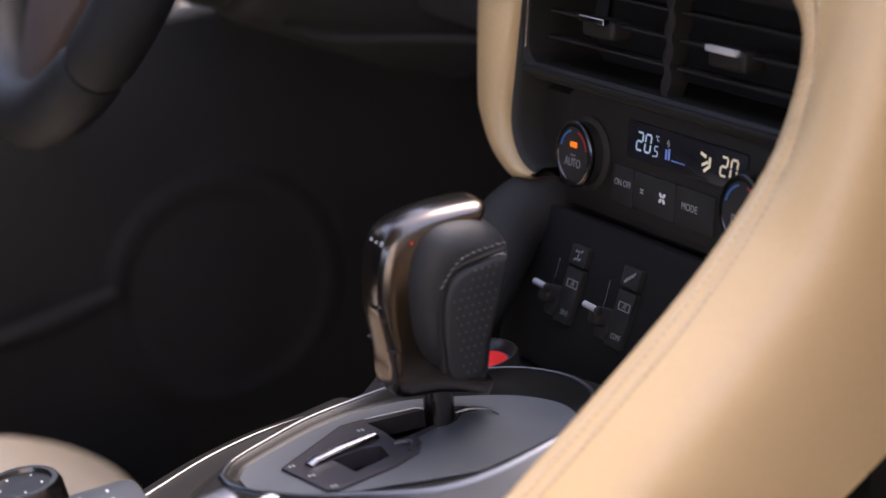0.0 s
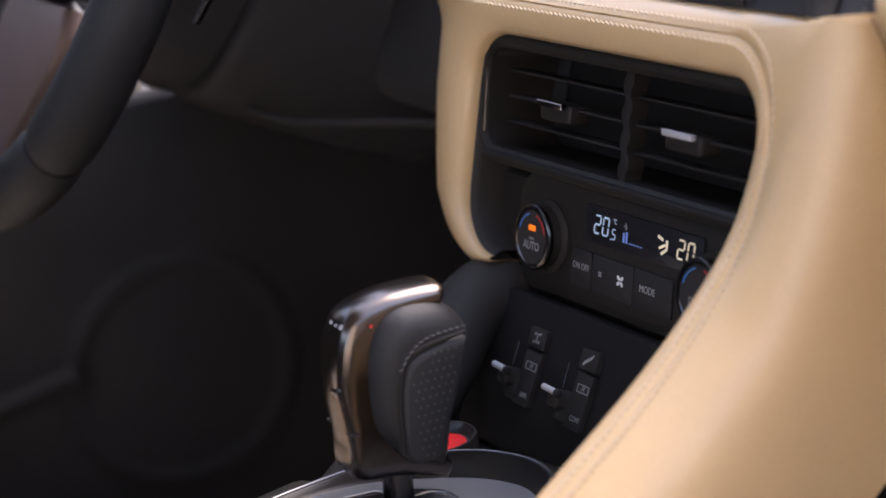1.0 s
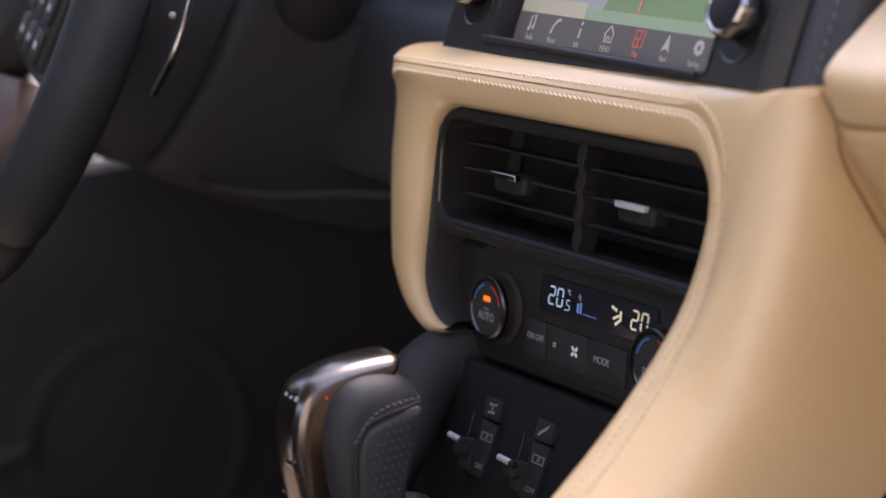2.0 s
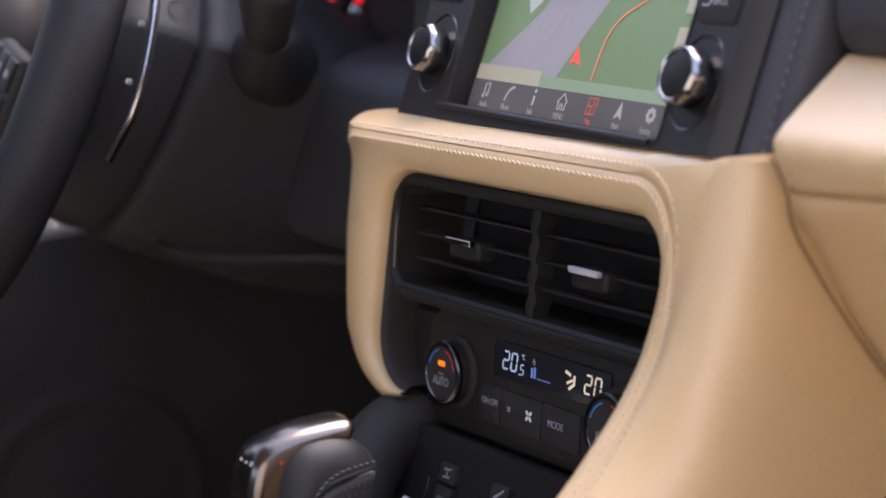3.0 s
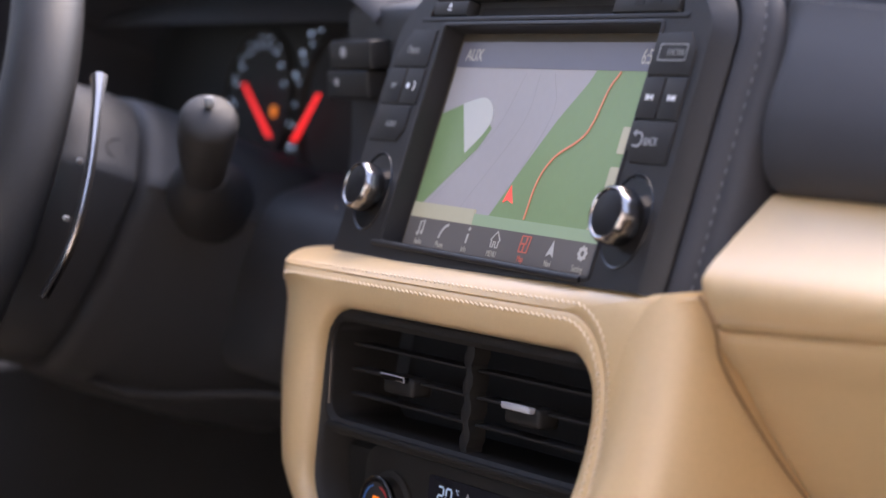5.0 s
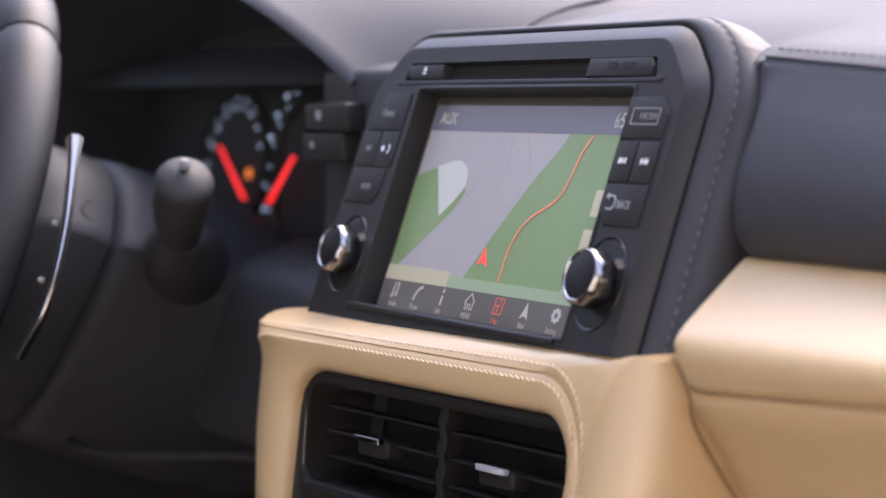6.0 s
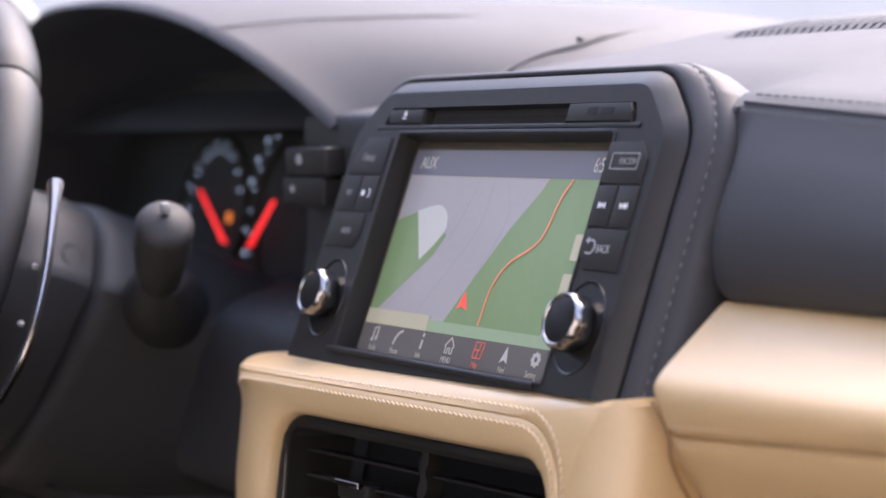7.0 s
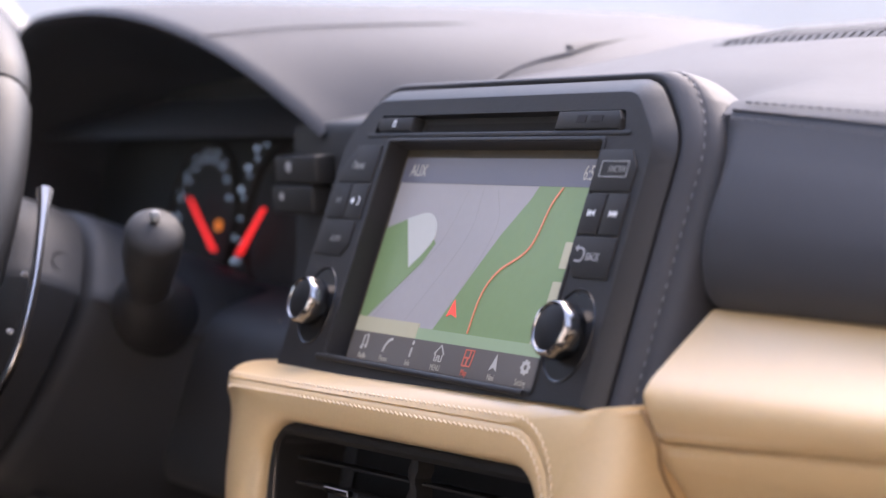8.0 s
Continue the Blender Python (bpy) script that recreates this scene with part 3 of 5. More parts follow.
# ---- drive mode switches ----
switches = thing("drive_mode_switches", SWITCH, "black panel of three drive mode toggle switches", "switch panel")
part("panel", slab(rounded(-0.10, -0.040, 0.10, 0.036, 0.008), -0.02, -0.003, 0.002), INK, switches)
for x, word in ((-0.0645, "SAVE"), (-0.0210, "COMF"), (0.0400, "OFF")):
    upper = part("key", slab(rounded(x + 0.0112, 0.0130, x + 0.0250, 0.0226, 0.0008), -0.005, 0.0, 0.0006), BUTTON, switches)
    lower = part("key", slab([(x + 0.0105, -0.0150), (x + 0.0230, -0.0150), (x + 0.0255, 0.0115), (x + 0.0120, 0.0115)], -0.005, 0.0, 0.0006), BUTTON, switches)
    lettering(word, 0.0037, (x + 0.0188, -0.0100, 0.0002), FAINT, lower, wide=0.75)
    part("badge_frame", frame_slab(rounded(x + 0.0148, 0.0024, x + 0.0238, 0.0064, 0.0005), rounded(x + 0.0153, 0.0029, x + 0.0233, 0.0059, 0.0003), 0.0, 0.0003, 0.0), FAINT, lower)
    lettering("R", 0.0032, (x + 0.0193, 0.0044, 0.0002), FAINT, lower, wide=1.6, shear=0.3)
    mark, cx, cy = bmesh.new(), x + 0.0182, 0.0178
    if word == "COMF":
        for k in range(4):
            a = 0.0011 * (k - 1.5)
            ribbon([(cx - 0.0012 + a * 1.5, cy - 0.0012 + a), (cx + 0.0006 + a * 1.5, cy + 0.0012 + a)], 0.0009, 0.0, bm=mark)
        ribbon([(cx - 0.0034, cy - 0.0030), (cx + 0.0032, cy + 0.0026)], 0.0004, 0.0, bm=mark)
    else:
        for dx, dy in ((-0.0020, 0.0020), (0.0024, 0.0024), (-0.0022, -0.0020), (0.0020, -0.0016)):
            ribbon([(cx + dx - 0.0005, cy + dy - 0.0006), (cx + dx + 0.0005, cy + dy + 0.0006)], 0.0008, 0.0, bm=mark)
        ribbon([(cx - 0.0001, cy - 0.0024), (cx + 0.0002, cy + 0.0026)], 0.0005, 0.0, bm=mark)
        ribbon([(cx - 0.0016, cy - 0.0018), (cx + 0.0016, cy - 0.0014)], 0.0004, 0.0, bm=mark)
        ribbon([(cx - 0.0014, cy + 0.0018), (cx + 0.0018, cy + 0.0022)], 0.0004, 0.0, bm=mark)
    part("symbol", mark, PALE, upper)
    part("slot", slab(rounded(x - 0.0007, -0.0135, x + 0.0007, 0.0130, 0.0004), -0.005, -0.0026, 0.0002), DARK_CHROME, switches)
    toggle = part("toggle", block((0.0085, 0.0085, 0.0125), (x + 0.0075, -0.0035, 0.0015), 0.0026, 3), MATT, switches)
    part("rocker", block((0.0092, 0.0100, 0.006), (x + 0.0080, -0.0085, -0.0010), 0.0018, 2), BUTTON, switches)
    part("chrome_bar", tube([(x + 0.0012, 0.0002, 0.0088), (x + 0.0016, 0.0002, 0.0088), (x + 0.0124, -0.0002, 0.0088)], lambda k: 0.0011 if k == 0 else 0.0016, 12), SATIN, toggle, "bright chrome bar")
    part("bar_end", tube([(x + 0.0122, -0.0002, 0.0088), (x + 0.0140, -0.0003, 0.0088), (x + 0.0146, -0.0003, 0.0088)], lambda k: 0.0021 if k < 1 else 0.0012, 12), BUTTON, toggle)

# ---- infotainment unit ----
unit = thing("infotainment_unit", UNIT, "black infotainment unit with navigation screen and chrome knobs", "infotainment")
MID, HALF = -0.0065, 0.1355


def unit_outline(grow, corner=5, rise=0.0, wide=0.0):
    """The unit's outline, open at the bottom, from bottom left over the top to bottom right."""
    top = 0.138 + grow + rise
    side = min(grow, 0.0125)
    pts = [(-HALF - 0.001 - side, -0.0125), (-HALF - side, 0.112 + side * 0.45), (-HALF + 0.0245 - grow * 0.45, top), (HALF - 0.0245 + grow * 0.45 + wide, top), (HALF + grow, 0.112 + grow * 0.45 + rise * 0.5 + wide * 0.4), (HALF + 0.001 + grow, -0.0050 + max(0.0, grow) * 0.35)]
    pts = [(x + MID, y) for x, y in pts]
    out = [Vector(pts[0])]
    for a, b, c in zip(pts, pts[1:], pts[2:]):
        a, b, c = Vector(a), Vector(b), Vector(c)
        r = 0.011 + grow * 0.5
        p, q = b + (a - b).normalized() * r, b + (c - b).normalized() * r
        out += [p.lerp(b, k / corner).lerp(b.lerp(q, k / corner), k / corner) for k in range(corner + 1)]
    return [*out, Vector(pts[-1])]


def unit_loft(steps):
    return loft([[(p.x, p.y, w) for p in unit_outline(g, rise=up, wide=min(0.0073, max(0.0, g - 0.0015) * 0.75))] for g, w, up in steps])


def pierced(outer, holes, z, deep):
    """A flat face with holes, whose edges run back by deep."""
    bm = bmesh.new()
    loops = [[(x, y, 0.0) for x, y in outer]] + [[(x, y, 0.0) for x, y in h] for h in holes]
    vs = [bm.verts.new((x, y, z)) for lp in loops for x, y, _ in lp]
    for tri in tessellate_polygon([[Vector(p) for p in lp] for lp in loops]):
        bm.faces.new([vs[i] for i in tri])
    for h, d in zip(holes, deep):
        loft([[(x, y, z) for x, y in h + h[:1]], [(x, y, z - d) for x, y in h + h[:1]]], bm=bm)
    bmesh.ops.remove_doubles(bm, verts=bm.verts, dist=1e-6)
    return bm


def oval(x, y, rx, ry, sides=40):
    return [(x + rx * math.cos(2 * math.pi * k / sides), y + ry * math.sin(2 * math.pi * k / sides)) for k in range(sides)]


KNOBS = ((-0.1130, 0.0220, 0.0119), (0.1030, 0.0240, 0.0121))
opening = rounded(-0.0905, -0.0015, 0.0875, 0.1085, 0.001, 2)
cd_slot = [(-0.1085, 0.1130), (0.0990, 0.1130), (0.1000, 0.1140), (0.0975, 0.1215), (0.0960, 0.1226), (-0.1050, 0.1226), (-0.1065, 0.1215), (-0.1092, 0.1140)]
dishes = [oval(x, y - 0.0005, 0.0152, 0.0196) for x, y, r in KNOBS]
part("bezel", pierced([(p.x, p.y) for p in unit_outline(-0.010)], [opening, cd_slot, *dishes], 0.010, (0.0115, 0.006, 0.002, 0.002)), UNIT_BLACK, unit, flat=0.4)
part("opening_bevel", frame_slab(inset(opening, -0.0022), inset(opening, -0.0002), 0.0098, 0.0106, 0.0004, 0.004), UNIT_BLACK, unit)
part("slot_back", slab([(-0.115, 0.112), (0.105, 0.112), (0.105, 0.127), (-0.115, 0.127)], 0.002, 0.004, 0), MATT, unit)
part("disc_slot", slab(rounded(-0.070, 0.1155, 0.049, 0.1195, 0.001), 0.004, 0.0043, 0), VOID, unit)
part("slot_sill", loft([[(x, y, z) for y, z in ((0.1108, 0.0098), (0.1112, 0.0104), (0.1122, 0.0107), (0.1132, 0.0104), (0.1135, 0.0060))] for x in (-0.1145, -0.113, 0.102, 0.1045)]), UNIT_BLACK, unit)
part("lower_lip", tube([(-0.0965, -0.0036, 0.0108), (-0.0955, -0.0036, 0.0112), (0.0825, -0.0036, 0.0112), (0.0835, -0.0036, 0.0108)], 0.0015, 10, squash=0.8), UNIT_BLACK, unit)
part("bezel_rim", unit_loft([(-0.0102, 0.0100, 0.0), (-0.0069, 0.0100, -0.0004), (-0.0062, 0.0096, -0.0003), (0.0003, 0.0040, 0.0), (0.0009, 0.0030, 0.0), (0.0010, 0.0015, 0.0), (0.0, -0.005, 0.0), (0.0, -0.02, 0.0)]), UNIT_BLACK, unit, flat=0.35)
part("hood", unit_loft([(-0.0004, 0.0002, 0.0), (0.0013, 0.0011, 0.0), (0.0021, 0.0021, 0.0), (0.0031, 0.0029, -0.0002), (0.0050, 0.0025, -0.0012), (0.0074, 0.0014, -0.0024), (0.0094, -0.0002, -0.0038), (0.0107, -0.0018, -0.0046), (0.0111, -0.0026, -0.0049), (0.0114, -0.0027, -0.0048), (0.0134, -0.0036, -0.0062), (0.0158, -0.0052, -0.0082), (0.0178, -0.0082, -0.0098), (0.0190, -0.0130, -0.0106), (0.0192, -0.019, -0.0108), (0.0180, -0.026, -0.0108), (0.0150, -0.036, -0.0115), (0.0080, -0.048, -0.0135), (-0.002, -0.059, -0.0165)]), DASH, unit, "black stitched leather hood", flat=1.5)
stitches([(p.x, p.y, -0.0022) for p in unit_outline(0.0112, rise=-0.0048, wide=0.0073)][15:], (0.0003, 0, 0.0003), 0.0020, 0.0034, 0.0003, GREY_THREAD, unit)


def cut_button(pts, words, size, wide=0.8, mat=PALE, at=(0, 0)):
    b = part("button", slab(pts, 0.008, 0.0109, 0.0006), BUTTON, unit)
    if words:
        cx, cy = sum(p[0] for p in pts) / len(pts) + at[0], sum(p[1] for p in pts) / len(pts) + at[1]
        lettering(words, size, (cx, cy, 0.0110), mat, b, wide=wide)
    return b


def oblong(x0, y0, x1, y1, cut="", c=0.006):
    """A counter-clockwise rectangle with one corner cut off."""
    out = []
    for key, x, y in (("bl", x0, y0), ("br", x1, y0), ("tr", x1, y1), ("tl", x0, y1)):
        if key == cut:
            sx, sy = (1 if x == x0 else -1), (1 if y == y0 else -1)
            two = [(x + sx * c, y), (x, y + sy * c * 1.25)]
            out += two if key in ("br", "tl") else two[::-1]
        else:
            out.append((x, y))
    return out


cut_button(oblong(-0.1300, 0.0870, -0.0965, 0.1065, "tl", 0.010), "MENU", 0.0046, 0.7, FAINT, (0.003, -0.001))
part("home_mark", ribbon([(-0.1195, 0.0965), (-0.1178, 0.0982), (-0.1160, 0.0965), (-0.1164, 0.0965), (-0.1164, 0.0946), (-0.1191, 0.0946), (-0.1191, 0.0965)], 0.0005, 0.0109), FAINT, unit)
cut_button(oblong(-0.1315, 0.0675, -0.1145, 0.0860), "MAP", 0.0044, 0.65, FAINT)
night = cut_button(oblong(-0.1135, 0.0675, -0.0965, 0.0860), "", 0)
part("sun_mark", lathe([(0.0016, 0.0109), (0.0015, 0.0111)], 12, Matrix.Translation((-0.1085, 0.0770, 0))), PAINT, night)
part("moon_mark", ribbon([(-0.1035 + 0.0018 * math.cos(radians(a)), 0.0770 + 0.0022 * math.sin(radians(a))) for a in range(-80, 81, 20)], 0.0007, 0.0109), PAINT, night)
cut_button(oblong(-0.1325, 0.0480, -0.1000, 0.0665, "br", 0.005), "AUDIO", 0.0044, 0.7, FAINT)
function = cut_button(oblong(0.0880, 0.0860, 0.1165, 0.1045, "tr", 0.006), "FUNCTION", 0.0040, 0.56, FAINT)
part("button_frame", frame_slab(rounded(0.0925, 0.0920, 0.1115, 0.0995, 0.0008), rounded(0.0931, 0.0926, 0.1109, 0.0989, 0.0006), 0.0109, 0.0112, 0.0), FAINT, function)
for x0, signs in ((0.0880, -1), (0.1030, 1)):
    key = cut_button(oblong(x0, 0.0670, x0 + 0.0140, 0.0850), "", 0)
    mark = bmesh.new()
    for k in (-1, 0):
        x = x0 + 0.007 + signs * (0.0010 + 0.0024 * k)
        slab([(x - signs * 0.0010, 0.0748), (x + signs * 0.0010, 0.0762), (x - signs * 0.0010, 0.0776)][::signs], 0.0109, 0.0112, 0, bm=mark)
    ribbon([(x0 + 0.007 + signs * 0.0022, 0.0748), (x0 + 0.007 + signs * 0.0022, 0.0776)], 0.0006, 0.0109, bm=mark)
    part("skip_mark", mark, PAINT, key)
back_key = cut_button(oblong(0.0880, 0.0480, 0.1175, 0.0660, "bl", 0.006), "BACK", 0.0050, 0.72, PALE, (0.0035, 0.0005))
part("return_arrow", ribbon([(p.x, p.y) for p in smooth([(0.0925, 0.0607, 0), (0.0968, 0.0607, 0), (0.0984, 0.0580, 0), (0.0968, 0.0553, 0), (0.0928, 0.0553, 0)], 4)], 0.0009, 0.0109), PALE, back_key)
part("arrow_head", slab([(0.0915, 0.0607), (0.0935, 0.0592), (0.0935, 0.0622)], 0.0109, 0.0112, 0), PALE, back_key)
eject = part("eject_button", slab(oblong(-0.1060, 0.1140, -0.0735, 0.1216, "bl", 0.002), 0.004, 0.0110, 0.0012), BUTTON, unit)
part("eject_mark", slab([(-0.0912, 0.1180), (-0.0882, 0.1180), (-0.0897, 0.1204)], 0.0110, 0.0113, 0), PAINT, eject)
part("eject_bar", slab([(-0.0912, 0.1163), (-0.0882, 0.1163), (-0.0882, 0.1171), (-0.0912, 0.1171)], 0.0110, 0.0113, 0), PAINT, eject)
card = part("card_cover", slab(oblong(0.0500, 0.1136, 0.0970, 0.1222, "tr", 0.003), 0.004, 0.0114, 0.0012), BUTTON, unit)
part("card_mark", ribbon([(0.066, 0.1182), (0.0725, 0.1182)], 0.0034, 0.0114), MATT_RING, card)
part("card_mark", ribbon([(0.076, 0.1182), (0.0845, 0.1182)], 0.0028, 0.0114), MATT_RING, card)

for x, y, r in KNOBS:
    at = Matrix.Translation((x, y, 0.010))
    part("knob_dish", loft([[(px, py, z) for px, py in oval(x, y - 0.0005, 0.0152 * k, 0.0196 * k)] for k, z in ((1.04, 0.0100), (1.02, 0.0106), (0.985, 0.0102), (0.93, 0.0075), (0.80, 0.0056), (0.45, 0.0050))], ring=True, caps=True), DISH, unit, "glossy black sunken dish")
    lobes = []
    for k, h in ((0.84, -0.006), (0.90, 0.0010), (1.0, 0.0024), (1.035, 0.0050), (1.03, 0.0078), (1.0, 0.0096), (0.95, 0.0110), (0.89, 0.0116), (0.83, 0.0113), (0.80, 0.0104)):
        wave = 0.022 if 0.002 < h < 0.0100 else 0.008
        lobes.append([(x + r * k * (1 + wave * math.cos(10 * a)) * math.cos(a), y + r * k * (1 + wave * math.cos(10 * a)) * math.sin(a), 0.010 + h) for a in (2 * math.pi * j / 80 for j in range(80))])
    knob = part("knob", loft(lobes, ring=True, caps=True), CHROME, unit, "fluted bright chrome knob", flat=0.9)
    part("knob_cap", lathe([(r * 0.81, 0.0095), (r * 0.80, 0.0109), (r * 0.6, 0.0116), (0.001, 0.0119)], 40, at), CAP, knob, "satin black cap")
    for dx, w in ((-0.0025, 0.0036), (0.0030, 0.0028)):
        part("dish_mark", ribbon([(x + dx - w / 2, y + 0.0162), (x + dx + w / 2, y + 0.0165)], 0.0017, 0.0080), DIM, unit)

# the screen's picture lies in thin lit layers
screen = part("screen", slab([(-0.092, -0.003), (0.0895, -0.003), (0.0895, 0.110), (-0.092, 0.110)], -0.006, -0.0015, 0.0), SCREEN_EDGE, unit)


def layer(name, pts, level, mat):
    return part(name, slab(pts, -0.0014, -0.0008 + 0.0002 * level, 0.0), mat, screen)


layer("map", [(-0.087, 0.0), (0.087, 0.0), (0.087, 0.104), (-0.087, 0.104)], 0, MAP_GREY)
layer("map_green", [(-0.087, 0.014), (-0.080, 0.022), (-0.062, 0.037), (-0.045, 0.051), (-0.038, 0.061), (-0.050, 0.070), (-0.070, 0.072), (-0.087, 0.067)], 1, MAP_GREEN)
layer("map_lake", [(p.x, p.y) for p in smooth([(-0.0555, 0.048, 0), (-0.046, 0.056, 0), (-0.040, 0.064, 0), (-0.043, 0.072, 0), (-0.052, 0.076, 0), (-0.0695, 0.0725, 0)], 4)], 2, MAP_WHITE)
layer("map_green", [(-0.022, 0.014), (0.087, 0.014), (0.087, 0.104), (0.042, 0.104), (0.031, 0.085), (0.015, 0.067), (0.0, 0.046), (-0.017, 0.021)], 1, MAP_GREEN)
layer("map_cream", [(-0.087, 0.014), (-0.030, 0.014), (-0.030, 0.0215), (-0.087, 0.0215)], 3, MAP_CREAM)
layer("map_cream", [(-0.0298, 0.014), (0.087, 0.014), (0.087, 0.0195), (-0.0298, 0.0195)], 3, MAP_PALE)
part("route", ribbon([(p.x, p.y) for p in smooth([(0.0535, 0.0905, 0), (0.048, 0.082, 0), (0.041, 0.062, 0), (0.022, 0.050, 0), (0.014, 0.038, 0), (0.012, 0.020, 0)], 8)], 0.0011, -0.0004), MAP_ROUTE, screen, "thin red route line")
for k in range(3):
    part("map_contour", ribbon([(p.x, p.y) for p in smooth([(-0.075 + 0.03 * k, 0.022, 0), (-0.035 + 0.022 * k, 0.060 + 0.004 * k, 0), (-0.022 + 0.012 * k, 0.089, 0)], 6)], 0.00030, -0.00081, 0.00004), MAP_LINE, screen)
part("position_arrow", slab([(-0.0095, 0.0265), (-0.0060, 0.0280), (-0.0010, 0.0265), (-0.0060, 0.0350)], -0.0008, -0.0003, 0), MAP_ARROW, screen)
for x0, y0, w, h in ((0.067, 0.054, 0.012, 0.012), (0.066, 0.037, 0.012, 0.011), (0.062, 0.0165, 0.010, 0.0045)):
    part("map_key", slab(rounded(x0, y0, x0 + w, y0 + h, 0.001), -0.0008, -0.0003, 0), MAP_CREAM, screen)
part("compass", lathe([(0.0062, -0.0008), (0.0062, -0.0003)], 24, Matrix.Translation((0.0665, 0.0310, 0))), MAP_WHITE, screen)
layer("header", [(-0.087, 0.0910), (0.087, 0.0910), (0.087, 0.104), (-0.087, 0.104)], 2, MAP_HEAD)
layer("menu_bar", [(-0.087, 0.0), (0.087, 0.0), (0.087, 0.0140), (-0.087, 0.0140)], 4, MAP_BAR)
lettering("AUX", 0.0088, (-0.0725, 0.0970, -0.0003), ICON, screen, wide=0.82)
lettering("6:5", 0.0098, (0.0655, 0.0972, -0.0003), ICON, screen, wide=0.62, align="LEFT")
TOPS = 0.0001
for x, word in ((-0.0730, "Audio"), (-0.0525, "Phone"), (-0.0300, "Info"), (-0.0055, "MENU"), (0.0190, "Map"), (0.0410, "Navi"), (0.0640, "Setting")):
    lettering(word, 0.0042, (x, 0.0020, TOPS), ICON_RED if word == "Map" else ICON_DIM, screen, wide=0.72)
note = ribbon([(-0.0748, 0.0062), (-0.0748, 0.0118), (-0.0712, 0.0126), (-0.0712, 0.0070)], 0.0009, TOPS)
for x, y in ((-0.0754, 0.0060), (-0.0718, 0.0068)):
    lathe([(0.0011, TOPS), (0.0011, TOPS + 0.0002)], 10, Matrix.Translation((x, y, 0)), bm=note)
part("icon_note", note, ICON, screen)
part("icon_phone", ribbon([(p.x, p.y) for p in smooth([(-0.0548, 0.0052, 0), (-0.0535, 0.0085, 0), (-0.0510, 0.0112, 0), (-0.0482, 0.0122, 0)], 5)], 0.0013, TOPS), ICON, screen)
info = ribbon([(-0.0296, 0.0050), (-0.0292, 0.0096)], 0.0013, TOPS)
ribbon([(-0.0296, 0.0112), (-0.0286, 0.0126)], 0.0014, TOPS, bm=info)
part("icon_info", info, ICON, screen)
part("icon_house", ribbon([(-0.0088, 0.0085), (-0.0045, 0.0128), (-0.0008, 0.0085), (-0.0018, 0.0085), (-0.0020, 0.0052), (-0.0040, 0.0052), (-0.0042, 0.0078), (-0.0058, 0.0078), (-0.0060, 0.0052), (-0.0078, 0.0052), (-0.0078, 0.0085), (-0.0088, 0.0085)], 0.0007, TOPS), ICON, screen)
chart = ribbon([(0.0160, 0.0052), (0.0225, 0.0052), (0.0235, 0.0126), (0.0165, 0.0126), (0.0160, 0.0052)], 0.0008, TOPS)
ribbon([(0.0163, 0.0090), (0.0205, 0.0090), (0.0208, 0.0122)], 0.0009, TOPS, bm=chart)
ribbon([(0.0190, 0.0055), (0.0195, 0.0090)], 0.0009, TOPS, bm=chart)
part("icon_map", chart, ICON_RED, screen)
part("icon_navi", slab([(0.0380, 0.0050), (0.0412, 0.0066), (0.0440, 0.0050), (0.0418, 0.0128)], TOPS, TOPS + 0.0002, 0), ICON, screen)
part("icon_gear", frame_slab([(0.0650 + (0.0036 if k % 4 < 2 else 0.0029) * math.cos(2 * math.pi * k / 32), 0.0090 + (0.0036 if k % 4 < 2 else 0.0029) * math.sin(2 * math.pi * k / 32)) for k in range(32)],
     [(0.0650 + 0.0013 * math.cos(2 * math.pi * k / 32), 0.0090 + 0.0013 * math.sin(2 * math.pi * k / 32)) for k in range(32)], TOPS, TOPS + 0.0002, 0.0), ICON, screen)

# ---- dashboard ----
dash = thing("dashboard", Matrix(), "dark stitched leather dashboard with beige padded lower half", "dashboard", kind="structure")


def along(profile, xs, steps=5, bend=0.0):
    """A profile of (y, z) carried across the car; bend draws it back towards the doors."""
    curve = smooth([(0, y, z) for y, z in profile], steps)
    return loft([[(x, p.y - bend * max(0, x - 0.15) ** 2, p.z) for p in curve] for x in xs])


XS = [0.1575, 0.165, 0.2, 0.25, 0.3, 0.4, 0.5, 0.6, 0.75]
def raised(bm, top, low):
    """Lifts the crease between the two panels towards the passenger's door; it fades out at the far edges."""
    for v in bm.verts:
        lift = 0.0042 + 0.077 * min(0.2, max(0.0, v.co.x - 0.16))
        v.co.z += lift * max(0.0, 1 - abs(v.co.z - 0.7026) / (top - 0.7026 if v.co.z > 0.7026 else 0.7026 - low))
    return bm


def eased(bm, x0, k, top=0.76):
    """Rolls a panel's inner edge away from the seats, towards its seam."""
    for v in bm.verts:
        v.co.y += k * max(0.0, x0 - v.co.x) ** 2 * min(1.0, max(0.0, (top - v.co.z) / 0.010))
    return bm


